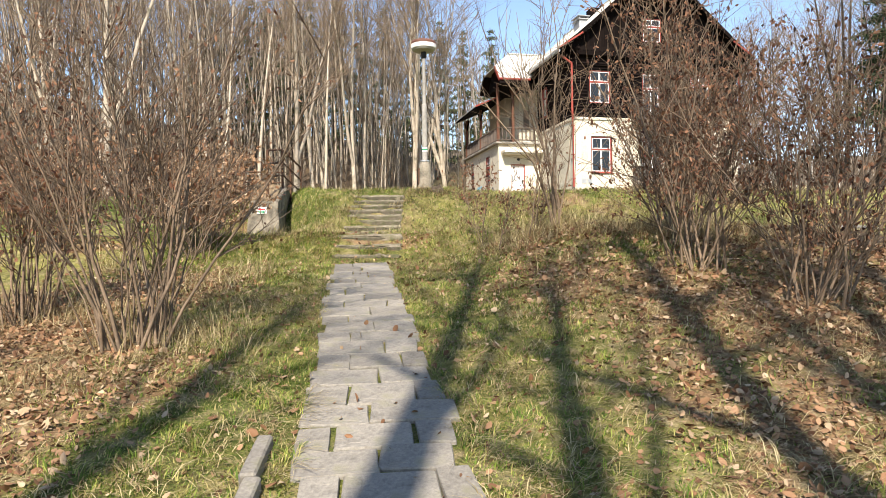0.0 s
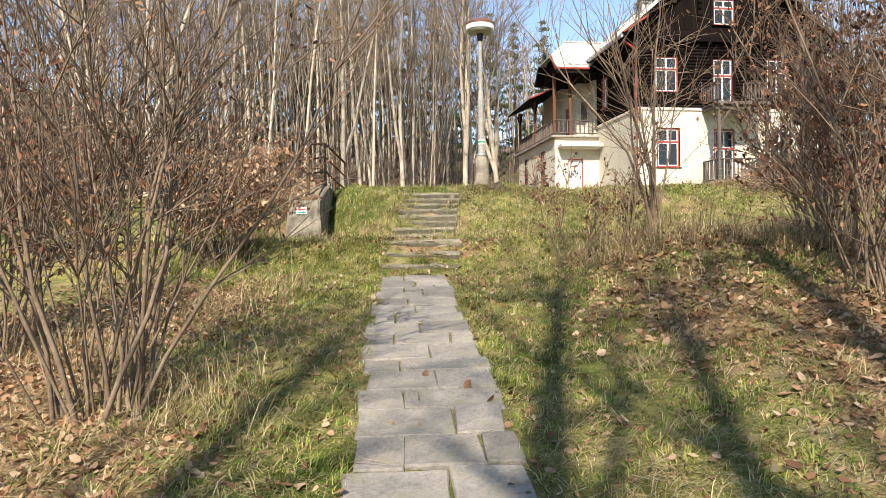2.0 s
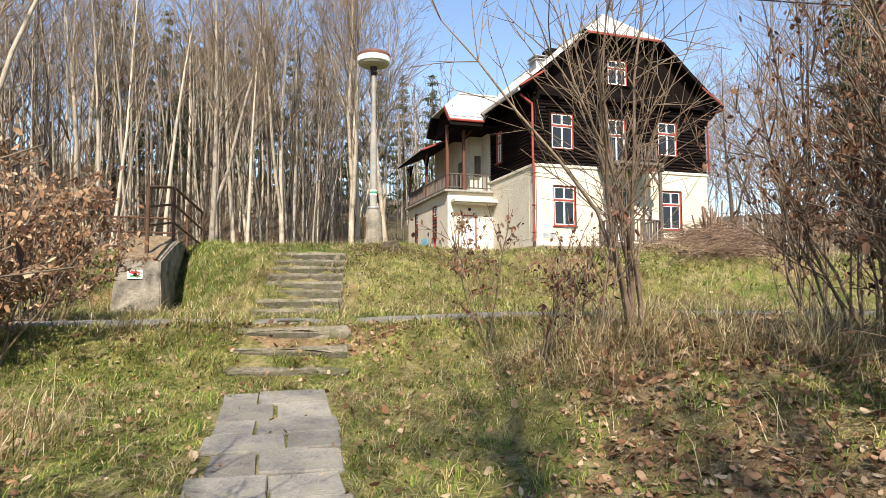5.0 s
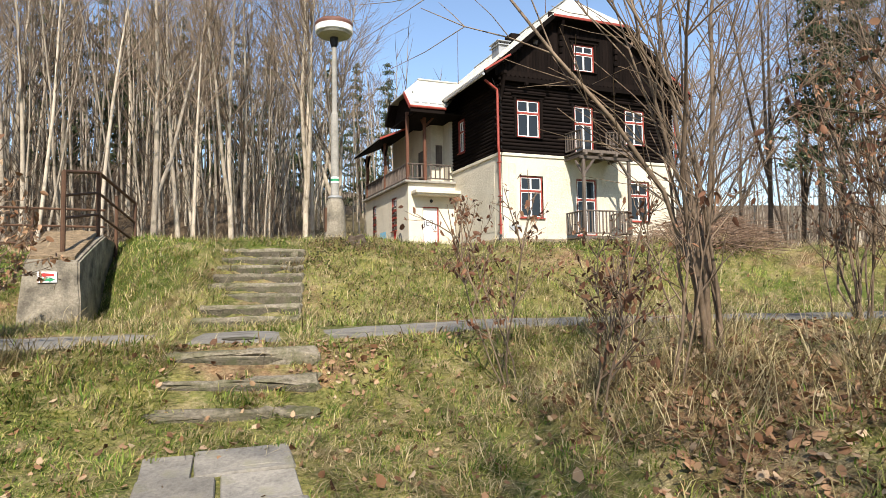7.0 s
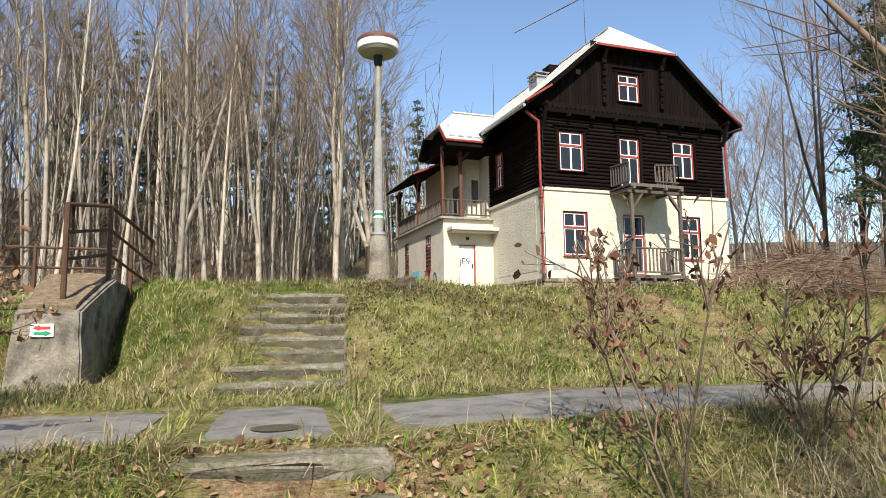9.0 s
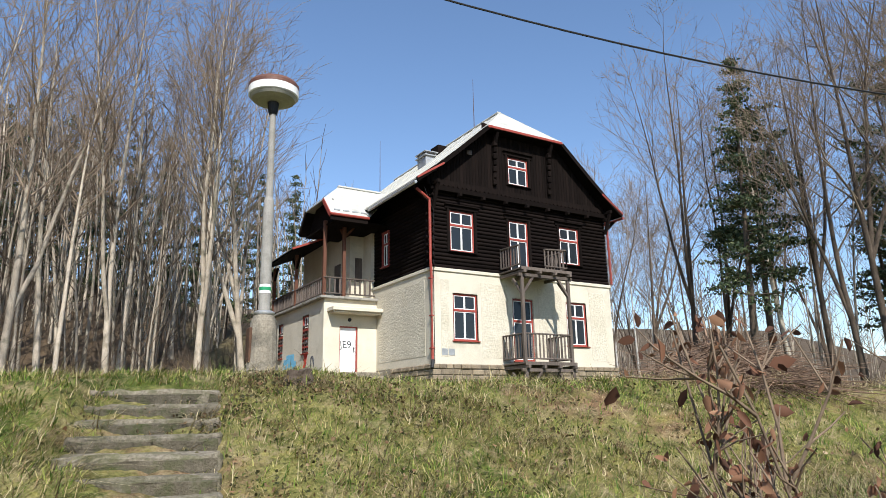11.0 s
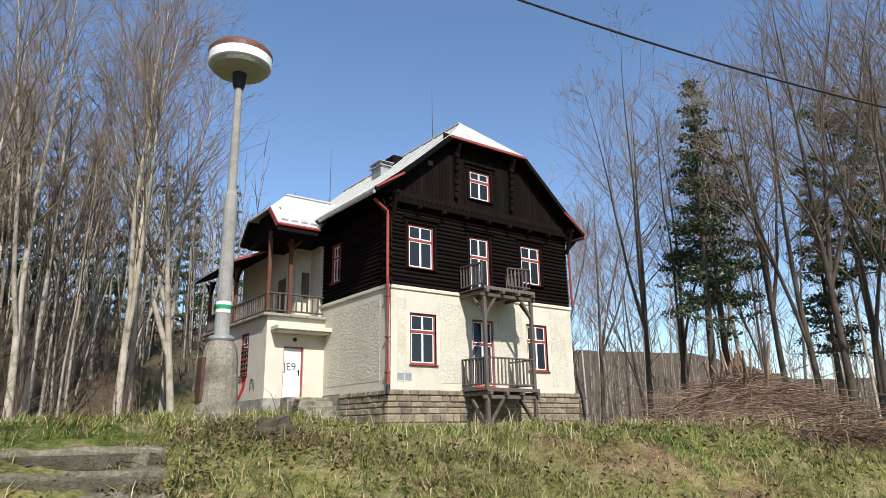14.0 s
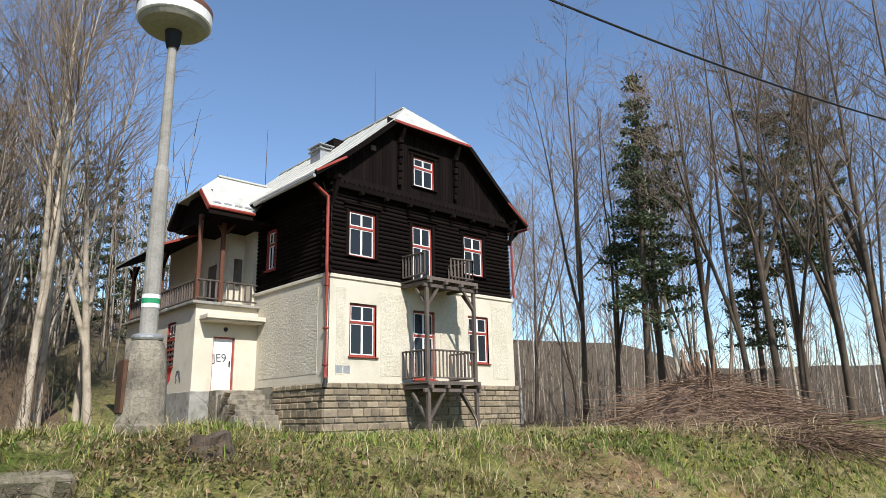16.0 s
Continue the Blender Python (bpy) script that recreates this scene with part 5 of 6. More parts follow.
def hazel(seed, h, stems, leaves, spread, dry=True):
    """A many-stemmed shrub with withered leaves still hanging."""
    rng = np.random.default_rng(seed)
    st, tw, pos = [], Limbs(), []
    for _ in range(stems):
        an = rng.random() * 6.28
        tilt = spread * (0.08 + 0.92 * rng.random() ** 1.6)
        base = np.array([math.cos(an), math.sin(an), 0]) * (0.03 + 0.3 * rng.random() * min(1.0, stems / 14)) + np.array([0, 0, -0.08])
        ln = h * rng.uniform(0.55, 1.05)
        p = bend(rng, base, (math.cos(an) * tilt + rng.normal(0, 0.12), math.sin(an) * tilt + rng.normal(0, 0.12), 1), ln, 7, 0.11, 0.03)
        r = rng.uniform(0.006, 0.018) * (h / 3) ** 0.7
        one = Limbs()
        one.rod(p, np.linspace(r, 0.004, 8), 5)
        st.append(one)
        for _ in range(8):
            u = rng.uniform(0.3, 0.97)
            i = int(u * 7)
            d = p[min(i + 1, 7)] - p[max(i, 0)] if i < 7 else p[7] - p[6]
            d = d / (np.linalg.norm(d) + 1e-9)
            b = bend(rng, p[min(i, 6)], side_way(rng, d, rng.uniform(0.4, 0.9)), h * rng.uniform(0.12, 0.32), 3, 0.1, 0.06)
            tw.rod(b, np.linspace(0.007, 0.003, 4), 3)
            for _ in range(3):
                e = bend(rng, b[rng.integers(1, 3)], side_way(rng, (b[2] - b[1]) / (np.linalg.norm(b[2] - b[1]) + 1e-9), rng.uniform(0.4, 0.9)), h * rng.uniform(0.06, 0.15), 2, 0.12, 0.05)
                tw.rod(e, np.linspace(0.004, 0.0022, 3), 3)
                for _ in range(leaves):
                    if rng.random() < 0.75:
                        pos.append(e[rng.integers(0, 3)] + rng.normal(0, 0.02, 3))
                    if rng.random() < 0.4:
                        pos.append(b[rng.integers(1, 4)] + rng.normal(0, 0.02, 3))
    return st, tw, pos


def make_shrub(name, label, seed, h, stems, leaves, spread, at, size=0.075, group="shrubs beside the walk", leaf="dry_leaf"):
    st, tw, pos = hazel(seed, h, stems, leaves, spread)
    s = thing(name, label, "shrub", (at[0], at[1], float(height(*at))), group)
    for a in st:
        new("stem", a.mesh("stem", "hazel")).parent = s
    tagged(new("twig_mass", tw.mesh("twig_mass", "hazel")), kind="stuff").parent = s
    if pos:
        o = new("foliage", leaf_mesh("foliage", pos, size, leaf, np.random.default_rng(seed), 1.1, None, 0.72))
        o.parent = s
    return s


def on_ground(x, y, turn=0.0, size=1.0, tilt=(0, 0)):
    return Matrix.LocRotScale((x, y, float(height(x, y))), Euler((tilt[0], tilt[1], turn)), None)


# leafless trees: a few shapes, each used many times at its own turn and lean
PROTO = {}
for k, (h, r, first, limbs, tws, spr, fork, bark) in enumerate((
        (20, 0.16, 0.35, 34, 4, 0.6, 0, "bark"), (21.5, 0.18, 0.35, 30, 6, 0.5, 1, "bark"), (17, 0.12, 0.4, 30, 5, 0.6, 0, "bark"),
        (14.5, 0.085, 0.35, 22, 4, 0.6, 0, "bark"), (20.5, 0.21, 0.28, 22, 7, 0.5, 3, "bark"), (20, 0.17, 0.28, 22, 6, 0.65, 2, "shaded_dark_bark"),
        (22, 0.2, 0.35, 22, 6, 0.65, 2, "shaded_dark_bark"), (19, 0.11, 0.35, 40, 6, 0.5, 0, "birch"), (20, 0.36, 0.5, 14, 4, 0.6, 0, "shaded_dark_bark"))):
    tr, cr = bare_tree(100 + k, h, r, first, limbs, tws, spr, fork, *((0.0, 1, 0.008) if k == 8 else ()))
    PROTO[k] = make_tree("bare_tree", {"bark": "tall bare tree with pale sunlit bark on the slope", "shaded_dark_bark": "large bare tree with a forked trunk darkened as its shadow side", "birch": "slender bare birch with whitish bark"}[bark], tr, cr, bark, {"bark": "bare trees of the hillside wood", "shaded_dark_bark": "dark bare trees beyond the lawn", "birch": "birches behind the house"}[bark])
USED = set()


def plant(k, x, y, turn, tilt=(0, 0)):
    m = on_ground(x, y, turn, 1, tilt)
    if k in USED:
        return copy_thing(PROTO[k], m)
    USED.add(k)
    PROTO[k].matrix_basis = m
    return PROTO[k]


def seen_from(px, dist):
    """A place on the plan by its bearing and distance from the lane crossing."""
    a = radians(35.4) + math.atan((px - 784) / 1183)
    return -0.36 + dist * math.sin(a), 13.2 + dist * math.cos(a)


def woods():
    rnd = random.Random(11)
    spots = []
    def free(x, y, gap):
        if 8.0 < x < 27 and 31 < y < 52:
            return False
        return all((x - a) ** 2 + (y - b) ** 2 > gap * gap for a, b in spots)
    def put(k, x, y, lean=0.04):
        spots.append((x, y))
        plant(k, x, y, rnd.uniform(0, 6.28), (rnd.gauss(0, lean), rnd.gauss(0, lean)) if k != 8 else (0, 0))
    # the broad trees at the lawn's edge
    for px, d, k in ((250, 35, 4), (268, 37, 1), (343, 37, 4), (325, 40, 0), (75, 34, 1), (100, 37, 0), (160, 42, 2), (30, 40, 2), (200, 46, 0), (-60, 34, 0), (-140, 30, 1)):
        put(k, *seen_from(px, d))
    # the hillside wood
    tries = 0
    while len(spots) < 86 and tries < 5000:
        tries += 1
        a, d = radians(rnd.uniform(-62, 14)), rnd.uniform(21, 62)
        x, y = -0.4 + d * math.sin(a), 13.2 + d * math.cos(a)
        if y < 25.5 - 0.15 * x or x > 5 or (x > -3.5 and y < 43) or not free(x, y, 1.7):
            continue
        put(rnd.choice((0, 1, 2, 2, 3, 3, 3, 0)), x, y, 0.05)
    # beyond the lawn on the house's far side
    for px, d, k in ((1010, 62, 7), (1045, 58, 7), (1075, 64, 7), (960, 66, 7), (920, 60, 7), (700, 62, 7), (660, 64, 7), (1118, 48, 3), (1150, 44, 6), (1205, 43, 5), (1190, 52, 3), (1318, 38, 0), (1345, 46, 3), (1385, 41, 6), (1440, 36, 5), (1490, 35, 6), (1545, 41, 5), (1620, 36, 5), (1700, 36, 6), (1800, 33, 5), (1900, 36, 6), (1285, 44, 3), (1420, 48, 2)):
        put(k, *seen_from(px, d), 0.025)
    tries = 0
    while tries < 80:
        tries += 1
        a, d = radians(rnd.uniform(36, 112)), rnd.uniform(44, 80)
        x, y = -0.4 + d * math.sin(a), 13.2 + d * math.cos(a)
        if free(x, y, 1.8) and not (8 < x < 27 and y < 60):
            put(rnd.choice((2, 3, 5, 6, 3, 7)), x, y, 0.05)
    # behind the walker: the trees whose shadows lie over the walk
    for x, y, k in ((-6.05, -6.4, 8), (-4.43, -4.5, 8), (-4.05, -6.4, 8), (-0.9, -6.0, 8), (-1.75, -5.2, 8), (-1.35, -7.8, 8), (0.1, -5.2, 8), (1.4, -7.6, 8), (-15, -6, 0), (13, -14, 6), (20, -6, 5), (-22, 0, 1), (28, -20, 6), (-14, -26, 4), (8, -32, 1), (-2, -34, 6), (20, -30, 5)):
        put(k, x, y)


woods()
for px, d, h, seed, pine in ((1255, 37, 19.5, 3, False), (1285, 40, 17.5, 4, True), (1560, 45, 21, 6, True), (1485, 52, 17, 5, False), (1640, 48, 21, 7, True), (-150, 60, 15, 8, True), (-60, 66, 14, 9, True), (20, 70, 15, 10, True)):
    c = make_conifer("pine" if pine else "spruce", "dark green conifer with a bare lower trunk" if pine else "dark narrow spruce with drooping tiers", seed, h, 0.24, 0.42 if pine else 0.3, 16 if pine else 24, 3.3 if pine else 3.0, pine)
    x, y = seen_from(px, d)
    c.matrix_basis = on_ground(x, y)


def deep_conifers():
    """Dark spruces standing singly behind the bare trunks of the hillside."""
    rnd = random.Random(31)
    first = None
    for px, d in ((-420, 52), (-330, 60), (-250, 56), (-190, 66), (-110, 58), (-40, 62), (40, 57), (95, 66), (170, 60), (240, 68), (300, 62), (360, 70), (420, 64)):
        x, y = seen_from(px, d)
        m = on_ground(x, y, rnd.uniform(0, 6.28))
        if first is None:
            first = make_conifer("spruce", "dark spruce deep among the bare trunks", 15, 17.5, 0.2, 0.12, 22, 2.9, False)
            first.matrix_basis = m
        else:
            copy_thing(first, m)


deep_conifers()


def far_woods():
    """Thousands of bare stems on the slopes behind the nearer trees."""
    rng = np.random.default_rng(21)
    l, cr = Limbs(), Limbs()
    for k in range(1850):
        if k < 1250:
            a, d = radians(rng.uniform(-75, 24)), 36 + 70 * rng.random() ** 1.3
        else:
            a, d = radians(rng.uniform(24, 125)), rng.uniform(56, 150)
        x, y = -0.4 + d * math.sin(a), 13.2 + d * math.cos(a)
        if 6 < x < 30 and 30 < y < 60:
            continue
        h = rng.uniform(12, 19) if k < 1250 else rng.uniform(11, 17)
        z = float(height(x, y))
        p = bend(rng, (x, y, z - 0.3), (rng.normal(0, 0.05), rng.normal(0, 0.05), 1), h, 4, 0.04, 0.03)
        l.rod(p, np.linspace(rng.uniform(0.06, 0.12), 0.015, 5), 4)
        for _ in range(17):
            u = rng.uniform(0.08, 0.98)
            i = int(u * 4)
            b = bend(rng, p[i] + (p[min(i + 1, 4)] - p[i]) * (u * 4 - i), side_way(rng, np.array([0, 0, 1.0]), rng.uniform(0.4, 1.0)), h * rng.uniform(0.08, 0.2), 2, 0.12, 0.1)
            cr.rod(b, [0.034, 0.024, 0.012], 3)
    t = thing("far_woods", "distant bare brown woods on the slopes", "woods", kind="stuff")
    new("stems", l.mesh("stems", "bark")).parent = t
    tagged(new("branches", cr.mesh("branches", "shaded_far_twig")), kind="stuff").parent = t


far_woods()


def undergrowth():
    """Thin bare saplings and brush between the trunks."""
    rng = np.random.default_rng(77)
    l = Limbs()
    n = 0
    while n < 2000:
        a = radians(rng.uniform(-65, 112) if rng.random() < 0.4 else rng.uniform(-50, 16))
        d = rng.uniform(24, 56) if a < 0.3 else rng.uniform(40, 66)
        x, y = -0.4 + d * math.sin(a), 13.2 + d * math.cos(a)
        if (8 < x < 27 and 30 < y < 52) or y < 27 - 0.15 * x or (-3.5 < x < 9 and y < 44):
            if not (x > 26 and y > 10):
                continue
        n += 1
        z = float(height(x, y))
        h = rng.uniform(0.8, 4.5) * rng.random() ** 0.4
        p = bend(rng, (x, y, z), (rng.normal(0, 0.25), rng.normal(0, 0.25), 1), h, 3, 0.1, 0.03)
        l.rod(p, [0.022, 0.018, 0.013, 0.006], 3)
        for _ in range(4):
            b = bend(rng, p[rng.integers(1, 3)], side_way(rng, np.array([0, 0, 1.0]), rng.uniform(0.4, 1.1)), h * rng.uniform(0.2, 0.5), 2, 0.15, 0.05)
            l.rod(b, [0.013, 0.01, 0.005], 3)
    tagged(new("undergrowth", l.mesh("undergrowth", "shaded_far_twig")), "bare brown undergrowth between the trunks", "undergrowth", kind="stuff")


undergrowth()

make_shrub("hazel_shrub", "many-stemmed hazel shrub with reddish-brown withered leaves", 1, 3.9, 30, 1, 0.4, (-3.0, 8.25), 0.05)
make_shrub("hazel_shrub", "many-stemmed hazel shrub with reddish-brown withered leaves", 2, 3.5, 26, 3, 0.6, (-4.6, 10.3), 0.065)
make_shrub("hazel_shrub", "leafy brown shrub before the wall", 3, 2.3, 34, 5, 0.7, (-3.2, 13.9), 0.075, leaf="litter")
make_shrub("hazel_shrub", "leafy brown shrub before the wall", 9, 2.0, 30, 5, 0.8, (-3.3, 16.7), 0.075, leaf="litter")
make_shrub("hazel_shrub", "leafy brown shrub before the wall", 10, 2.4, 30, 5, 0.8, (-5.6, 14.3), 0.075, leaf="litter")
make_shrub("hazel_shrub", "dense dark shrub hung with withered leaves", 4, 3.5, 22, 6, 0.45, (2.75, 8.3), 0.05)
make_shrub("hazel_shrub", "dense dark shrub hung with withered leaves", 5, 3.3, 13, 6, 0.5, (3.35, 9.6), 0.05)
make_shrub("hazel_shrub", "dense dark shrub hung with withered leaves", 6, 2.8, 22, 4, 0.55, (3.35, 7.3), 0.05)
make_shrub("hazel_shrub", "tall hazel clump with few leaves on the mound", 7, 4.4, 11, 0, 0.36, (2.65, 12.0), 0.07)
make_shrub("sapling", "leafy young shoots beside the lane", 8, 1.8, 4, 3, 0.22, (1.75, 13.2), 0.06, "saplings by the lane")
make_shrub("sapling", "thin sapling with a few withered leaves", 12, 2.1, 2, 1, 0.16, (2.0, 11.6), 0.06, "saplings by the lane")
make_shrub("sapling", "thin sapling with a few withered leaves", 18, 1.7, 2, 2, 0.18, (1.6, 11.75), 0.06, "saplings by the lane")
make_shrub("sapling", "bent sapling hung with curled brown leaves", 19, 1.9, 4, 3, 0.34, (2.9, 13.3), 0.06, "saplings by the lane")
make_shrub("hazel_shrub", "bare shrub on the mound", 13, 3.0, 16, 1, 0.6, (4.4, 11.0), 0.075)
make_shrub("hazel_shrub", "bare shrub on the mound", 14, 3.2, 16, 1, 0.6, (5.6, 9.2), 0.075)
make_shrub("hazel_shrub", "tangled brown shrub with withered leaves on the mound", 16, 3.6, 16, 3, 0.45, (3.7, 10.4), 0.06)
make_shrub("hazel_shrub", "tangled brown shrub with withered leaves on the mound", 17, 3.5, 16, 2, 0.5, (6.2, 13.4), 0.06)
make_shrub("hazel_shrub", "bare shrub standing in brown litter", 15, 2.8, 18, 1, 0.6, (-5.6, 7.2), 0.07)


# ---- brushwood heap, stump, cable ----
def brush_heap():
    rng = np.random.default_rng(9)
    l = Limbs()
    for k in range(2600):
        t = rng.random()
        cx, cy = 12.4 - 3.9 * t, 22.6 - 4.6 * t
        w = 1.3 * math.sin(math.pi * min(1, 0.12 + t * 0.8)) + 0.15
        o = rng.normal(0, 0.5) * w
        x, y = cx + o * 0.77, cy - o * 0.63
        top = 0.98 * math.exp(-((t - 0.5) / 0.27) ** 2) * math.exp(-(o / max(w, 0.1)) ** 2 * 1.3)
        z = float(height(x, y)) + top * (0.35 + 0.65 * rng.random() ** 0.5) + 0.02
        an = math.atan2(-6.0, -4.9) + rng.normal(0, 0.95)
        ln = rng.uniform(0.35, 1.3)
        p = bend(rng, (x, y, z), (math.cos(an), math.sin(an), -0.16 * (1 if t > 0.45 else -0.6) + rng.normal(0, 0.1)), ln, 3, 0.06, 0.0)
        p[:, 2] = np.maximum(p[:, 2], height(p[:, 0], p[:, 1]) + 0.01)
        r = rng.uniform(0.003, 0.009)
        l.rod(p, np.linspace(r, r * 0.5, 4), 4)
    for k in range(26):
        t = rng.uniform(0.4, 0.58)
        x, y = 12.4 - 3.9 * t + rng.normal(0, 0.15), 22.6 - 4.6 * t + rng.normal(0, 0.15)
        z = float(height(x, y))
        l.rod(bend(rng, (x, y, z + 0.6), (rng.normal(0, 0.15), rng.normal(0, 0.15), 1), rng.uniform(0.5, 0.85), 2, 0.03, 0), [0.022, 0.02, 0.018], 5)
    h = thing("brush_heap", "heap of cut reddish-brown brushwood on the bank", "brush heap", kind="stuff")
    new("sticks", l.mesh("sticks", "heap")).parent = h
    # the earth and mulch inside the heap
    n = 40
    tt, oo = np.meshgrid(np.linspace(0, 1, n), np.linspace(-1, 1, n))
    cx, cy = 12.4 - 3.9 * tt, 22.6 - 4.6 * tt
    w = 1.3 * np.sin(math.pi * np.minimum(1, 0.12 + tt * 0.8)) + 0.15
    x, y = cx + oo * w * 0.9 * 0.77, cy - oo * w * 0.9 * 0.63
    z = height(x, y) - 0.05 + 0.82 * np.exp(-((tt - 0.5) / 0.27) ** 2) * np.exp(-(oo * 0.9) ** 2 * 1.3) * (1 - np.abs(oo) ** 4) + 0.03 * lumps(x, y, 9)
    i = (np.arange(n - 1)[:, None] * n + np.arange(n - 1)[None, :]).ravel()
    me = raw_mesh("mulch", np.stack([x, y, z], -1).reshape(-1, 3), np.stack([i, i + 1, i + n + 1, i + n], 1), 4)
    me.materials.append(M["heap"])
    new("mulch", me).parent = h


brush_heap()


def stump():
    x, y = 2.35, 20.35
    s = thing("stump", "rotten sawn tree stump overgrown with dry grass", "stump", (x, y, float(height(x, y))))
    bm = lathe([(0.24, -0.2), (0.2, 0.02), (0.16, 0.08), (0.14, 0.15), (0.1, 0.155), (0.04, 0.13)], 18)
    for v in bm.verts:
        v.co += noise.noise_vector(v.co * 7) * 0.05
    part("wood", bm, "shaded_dark_bark", s)


stump()


def cable():
    """The line overhead, slung between poles out of view."""
    pts = []
    for k in range(45):
        u = -16 + k
        pts.append(Vector((6.88 + 0.951 * u, 21.16 - 0.309 * u, 10.33 - 0.148 * u + 0.00646 * u * u)))
    bm = tube(bmesh.new(), pts, 0.02, 6)
    tagged(mesh_ob("overhead_cable", bm, "black"), "black overhead cable sagging across the sky", "cable")


cable()


# ---- grass, straw and fallen leaves ----
def scatter(n, rng, lo, hi, keep):
    p = rng.uniform(lo, hi, (n, 2))
    return p[rng.random(n) < keep(p[:, 0], p[:, 1])]


def clear_of_stone(x, y):
    off = np.abs(x - path_x(np.minimum(y, 13)))
    yy = y - (road_mid(x) - 15.85)
    on = (off < 0.46) & (y < 12.75)
    xs = x - 0.13 * (yy - 15.85)
    on |= (np.abs(yy - 15.85) < 1.05) & ~((np.abs(xs + 0.78) < 0.1) | (np.abs(xs - 0.5) < 0.13))
    on |= (np.abs(x - 0.14 - 0.2 * (y - 17.7)) < 0.42 + 0.2 * lumps(x, y, 4.0)) & (y > 17.6) & (y < 21.1)
    on |= (x > -2.8) & (x < -1.95) & (y > 19.2) & (y < 22.5)
    on |= (np.abs(x + 0.36 - 0.2 * (y - 13.4)) < 0.55) & (y > 13.35) & (y < 14.4) & (lumps(x, y, 3.3, 2.0) < 0.0)
    return ~on


def blades(name, label, n, lo, hi, keep, material, hgt, wide, seed, category="grass", flat=(0.3, 1.5)):
    rng = np.random.default_rng(seed)
    p = scatter(n, rng, lo, hi, lambda x, y: keep(x, y) * clear_of_stone(x, y))
    m = len(p)
    z = height(p[:, 0], p[:, 1])
    base = np.stack([p[:, 0], p[:, 1], z - 0.01], 1)
    an = 3.4 * lumps(p[:, 0], p[:, 1], 4.7, seed) + 2.2 * lumps(p[:, 0], p[:, 1], 11.0, seed) + rng.normal(0, 0.8, m)
    lean = rng.uniform(*flat, m)
    h = hgt * rng.uniform(0.45, 1.25, m) * (0.55 + 0.9 * np.clip(0.5 + 0.9 * lumps(p[:, 0], p[:, 1], 6.5, 1.0) + 0.6 * lumps(p[:, 0], p[:, 1], 17.0, 2.0), 0, 1.3))
    s = np.stack([-np.sin(an), np.cos(an), 0 * an], 1) * wide * rng.uniform(0.6, 1.3, m)[:, None]
    d = np.stack([np.cos(an) * lean, np.sin(an) * lean, 0 * an], 1)
    mid = base + (d * 0.4 + np.stack([0 * an, 0 * an, np.maximum(0.2, 0.62 - 0.18 * lean)], 1)) * h[:, None]
    tip = base + (d * 1.0 + np.stack([0 * an, 0 * an, np.maximum(0.16, 1 - 0.45 * lean)], 1)) * h[:, None]
    v = np.stack([base - s, base + s, mid + s * 0.8, mid - s * 0.8, tip + s * 0.15, tip - s * 0.15], 1).reshape(-1, 3)
    o = np.arange(m)[:, None] * 6
    f = np.concatenate([o + np.array([[0, 1, 2, 3]]), o + np.array([[3, 2, 4, 5]])], 0)
    me = raw_mesh(name, v, f, 4)
    me.materials.append(M[material])
    tagged(new(name, me), label, category, kind="stuff")


def grassy(x, y):
    l, g = cover(x, y)
    return np.clip(1.05 - 1.1 * l, 0.05, 1) * (0.35 + 0.65 * (lumps(x, y, 1.3, 3) + 0.6 > 0)) * (0.35 + 0.65 * g)


def strawy(x, y):
    l, g = cover(x, y)
    return np.clip(0.4 + 0.75 * lumps(x, y, 1.3, 5), 0.1, 1) * (0.4 + 0.6 * (1 - g))


blades("grass", "short green and yellow spring turf", 290000, (-3.4, 2.8), (3.2, 14.6), grassy, "grass", 0.062, 0.0036, 31)
blades("grass", "green turf on the bank and lawn", 170000, (-4.5, 13.5), (9, 22.5), grassy, "grass", 0.11, 0.0048, 32)
blades("grass", "green lawn before the house", 34000, (-4, 22), (24, 35), grassy, "grass", 0.11, 0.012, 33)
blades("straw", "bleached dry grass in tufts", 220000, (-3.8, 2.8), (4.6, 14.8), strawy, "straw", 0.12, 0.0028, 34, flat=(0.8, 2.4))
blades("straw", "bleached dry grass on the bank", 130000, (-4.5, 14), (12, 21.8), strawy, "straw", 0.24, 0.0038, 35, flat=(0.5, 2.4))
blades("straw", "long dry stalks leaning among the shrubs", 26000, (1.0, 9.5), (6.5, 14.2), lambda x, y: np.clip(0.4 + lumps(x, y, 1.6, 7), 0, 1) * ease(1.0, 2.2, x), "straw", 0.38, 0.0028, 36, flat=(0.3, 1.8))
blades("straw", "long dry stalks leaning among the shrubs", 14000, (-5.0, 7.0), (-1.9, 14.0), lambda x, y: np.clip(0.1 + lumps(x, y, 1.6, 7), 0, 1), "straw", 0.34, 0.0028, 37, flat=(0.3, 1.8))


def fallen(name, label, n, lo, hi, keep, size, seed):
    rng = np.random.default_rng(seed)
    p = scatter(n, rng, lo, hi, keep)
    pos = np.stack([p[:, 0], p[:, 1], height(p[:, 0], p[:, 1]) + rng.uniform(0.004, 0.03, len(p))], 1)
    tagged(new(name, leaf_mesh(name, pos, size, "litter", rng, 0, 0.6)), label, "leaves", kind="stuff")


def leafy(x, y):
    l, _ = cover(x, y)
    return np.clip(l * 1.05 - 0.1, 0.07, 1) * clear_of_stone(x, y) + 0.02


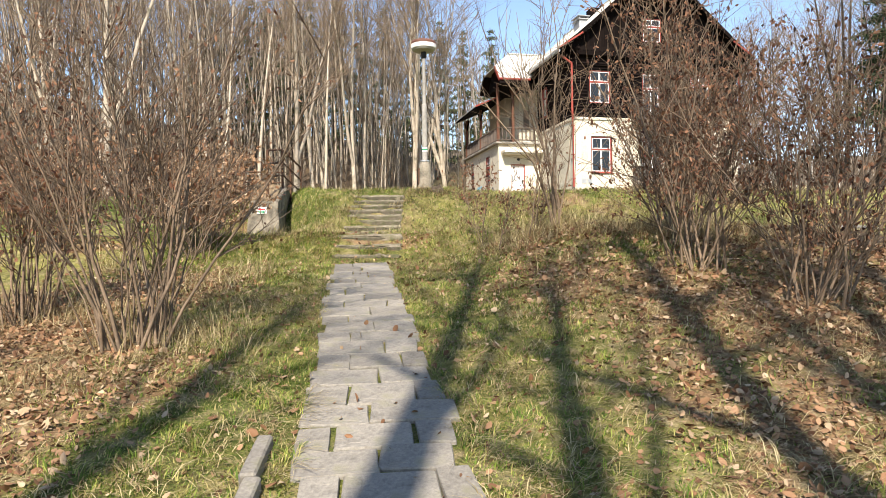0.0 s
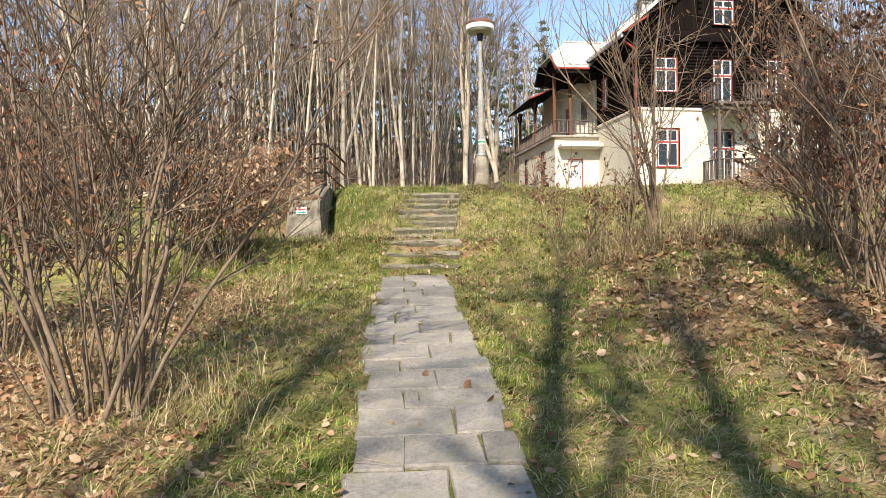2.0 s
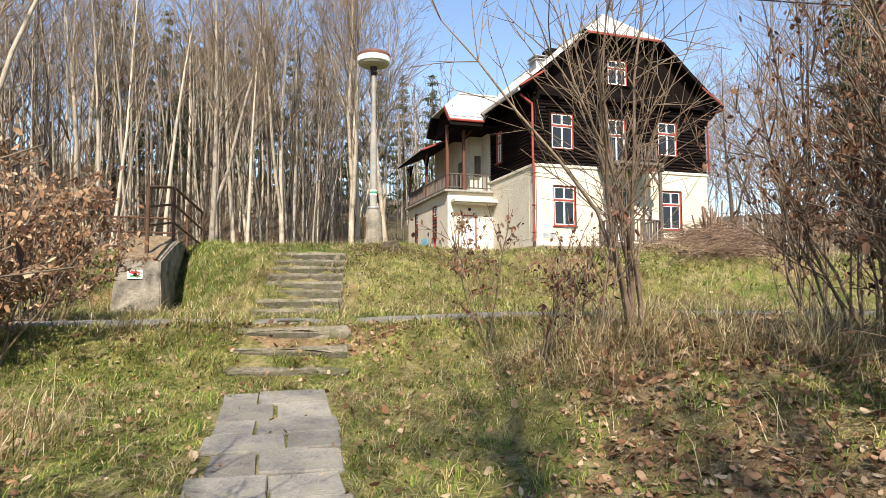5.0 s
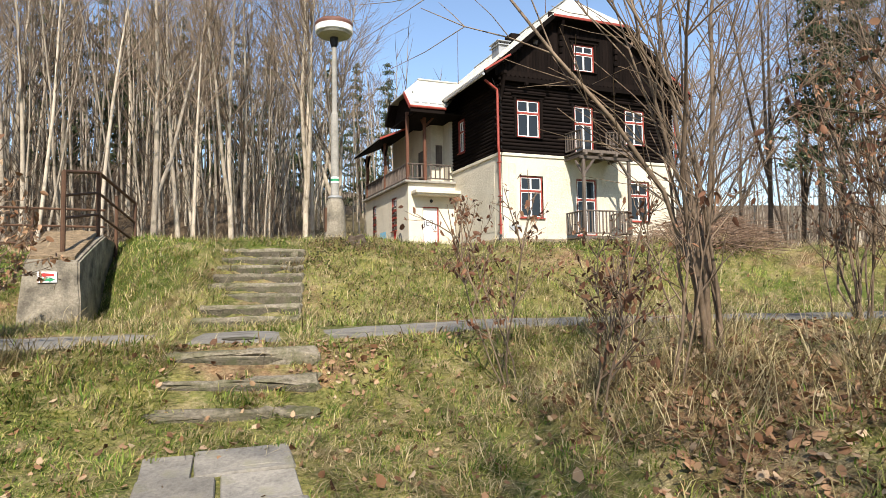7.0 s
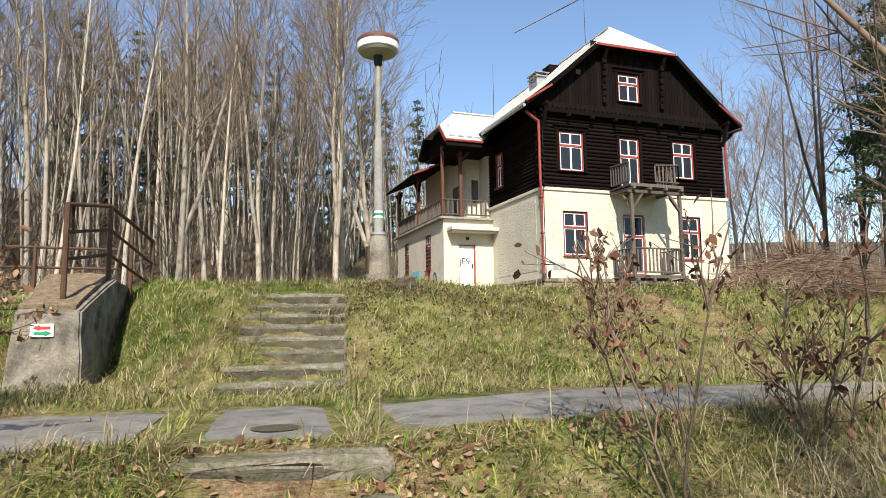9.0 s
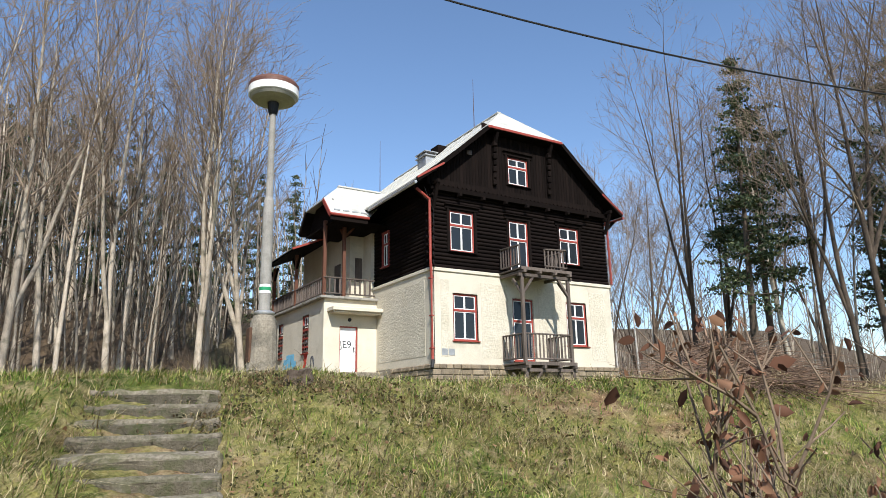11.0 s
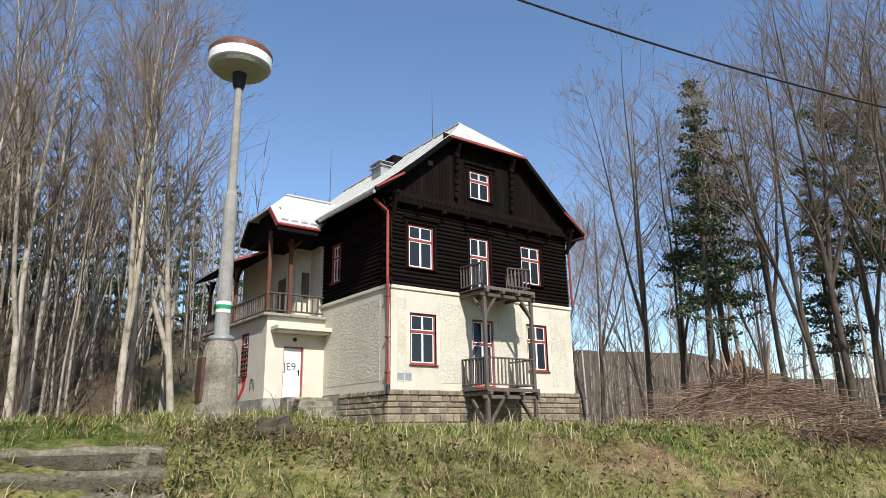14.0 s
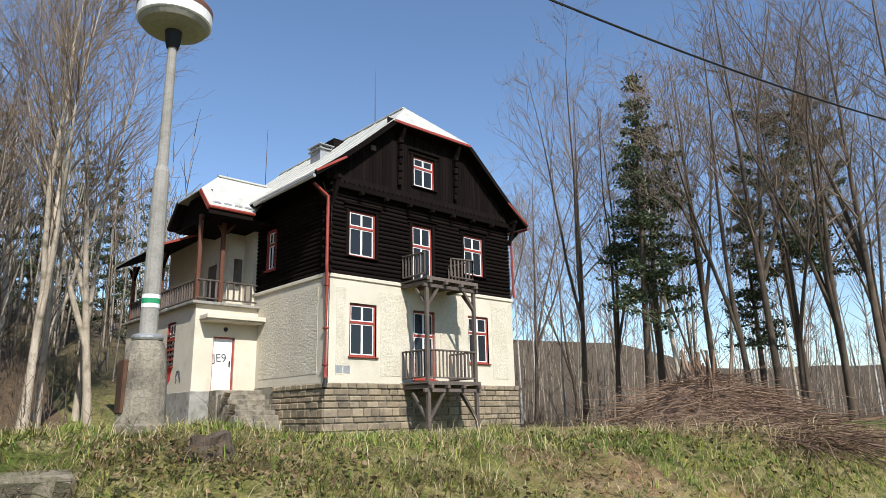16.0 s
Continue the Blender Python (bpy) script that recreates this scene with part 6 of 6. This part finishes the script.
fallen("fallen_leaves", "brown fallen leaves under the shrubs", 85000, (-5.2, 2.8), (6.0, 14.5), leafy, 0.05, 41)
fallen("fallen_leaves", "large curled brown leaves lying under the shrubs", 26000, (-5.2, 2.8), (6.0, 14.5), leafy, 0.068, 44)
fallen("fallen_leaves", "brown fallen leaves on the bank", 9000, (-6, 14), (13, 24), lambda x, y: leafy(x, y) * 0.8, 0.055, 42)
rng_scrub = np.random.default_rng(43)
_p = np.concatenate([rng_scrub.normal(0, 1, (3000, 2)) * np.array([0.75, 0.4]) + np.array([1.9, 20.1]), rng_scrub.uniform((1.1, 17.4), (10, 20.0), (6000, 2))])
_p = _p[lumps(_p[:, 0], _p[:, 1], 2.4, 1.5) + rng_scrub.normal(0, 0.3, len(_p)) > 0.0]
_z = height(_p[:, 0], _p[:, 1]) + rng_scrub.uniform(0.0, 0.1, len(_p))
tagged(new("ivy", leaf_mesh("ivy", np.stack([_p[:, 0], _p[:, 1], _z], 1), 0.042, "ivy", rng_scrub, 0.0)), "low brown and green scrub over the bank's edge", "scrub", kind="stuff")


# ---- paving ----
def paving():
    pv = thing("pavement", "walk of worn grey stone slabs laid in broken bond", "pavement", kind="structure")
    rnd = random.Random(8)
    y, k = 0.6, 0
    while y < 12.7:
        d = rnd.uniform(0.3, 0.44)
        w = 0.96 + rnd.uniform(-0.09, 0.07)
        x = path_x(y) - w / 2 + rnd.uniform(-0.05, 0.05)
        end = x + w
        first = True
        while x < end - 0.08:
            s = rnd.uniform(0.42, 0.62) if not (first and k % 2) else rnd.uniform(0.2, 0.32)
            first = False
            if end - x - s < 0.16:
                s = end - x
            bm = bmesh.new()
            g = rnd.uniform(0.005, 0.012)
            # four uneven corners, then a worn rim round a slightly hollow face
            c = [Vector((sx * (s / 2 - g) + rnd.uniform(-1, 1) * 0.014, sy * (d / 2 - g * 0.8) + rnd.uniform(-1, 1) * 0.014, 0)) for sx, sy in ((-1, -1), (1, -1), (1, 1), (-1, 1))]
            ring = []
            for a in range(4):
                p, q = c[a], c[(a + 1) % 4]
                for f in (0.025, 0.5, 0.975):
                    ring.append(p.lerp(q, f) * (1 + rnd.uniform(-0.012, 0.012)))
            layers = []
            for shrink, z in ((1.0, -0.06), (1.0, 0.004), (0.965, 0.016), (0.6, 0.013)):
                layers.append([bm.verts.new((v.x * shrink, v.y * shrink, z + rnd.uniform(-1, 1) * (0.0025 if z > 0 else 0))) for v in ring])
            for lo, hi in zip(layers, layers[1:]):
                for a in range(12):
                    bm.faces.new((lo[a], lo[(a + 1) % 12], hi[(a + 1) % 12], hi[a]))
            bm.faces.new(layers[-1])
            bmesh.ops.recalc_face_normals(bm, faces=bm.faces[:])
            o = part("slab", bm, "slab", pv)
            cx, cy = x + s / 2, y + d / 2
            o.location = (cx, cy, 0.1237 * cy - 0.062 + rnd.uniform(-0.008, 0.008))
            o.rotation_euler = (math.atan(0.1237) + rnd.gauss(0, 0.014), rnd.gauss(0, 0.014), radians(-5) + rnd.gauss(0, 0.02))
            x += s
        y += d
        k += 1
    for k in range(4):
        yy = 3.9 + k * 0.52
        o = part("edging_stone", boxes((-0.045, 0.045, -0.25, 0.25, -0.1, 0.05), bevel=0.012), "slab", pv)
        o.location = (path_x(yy) - 0.68, yy, 0.1237 * yy - 0.05)
        o.rotation_euler = (math.atan(0.1237), 0, radians(-8))


paving()
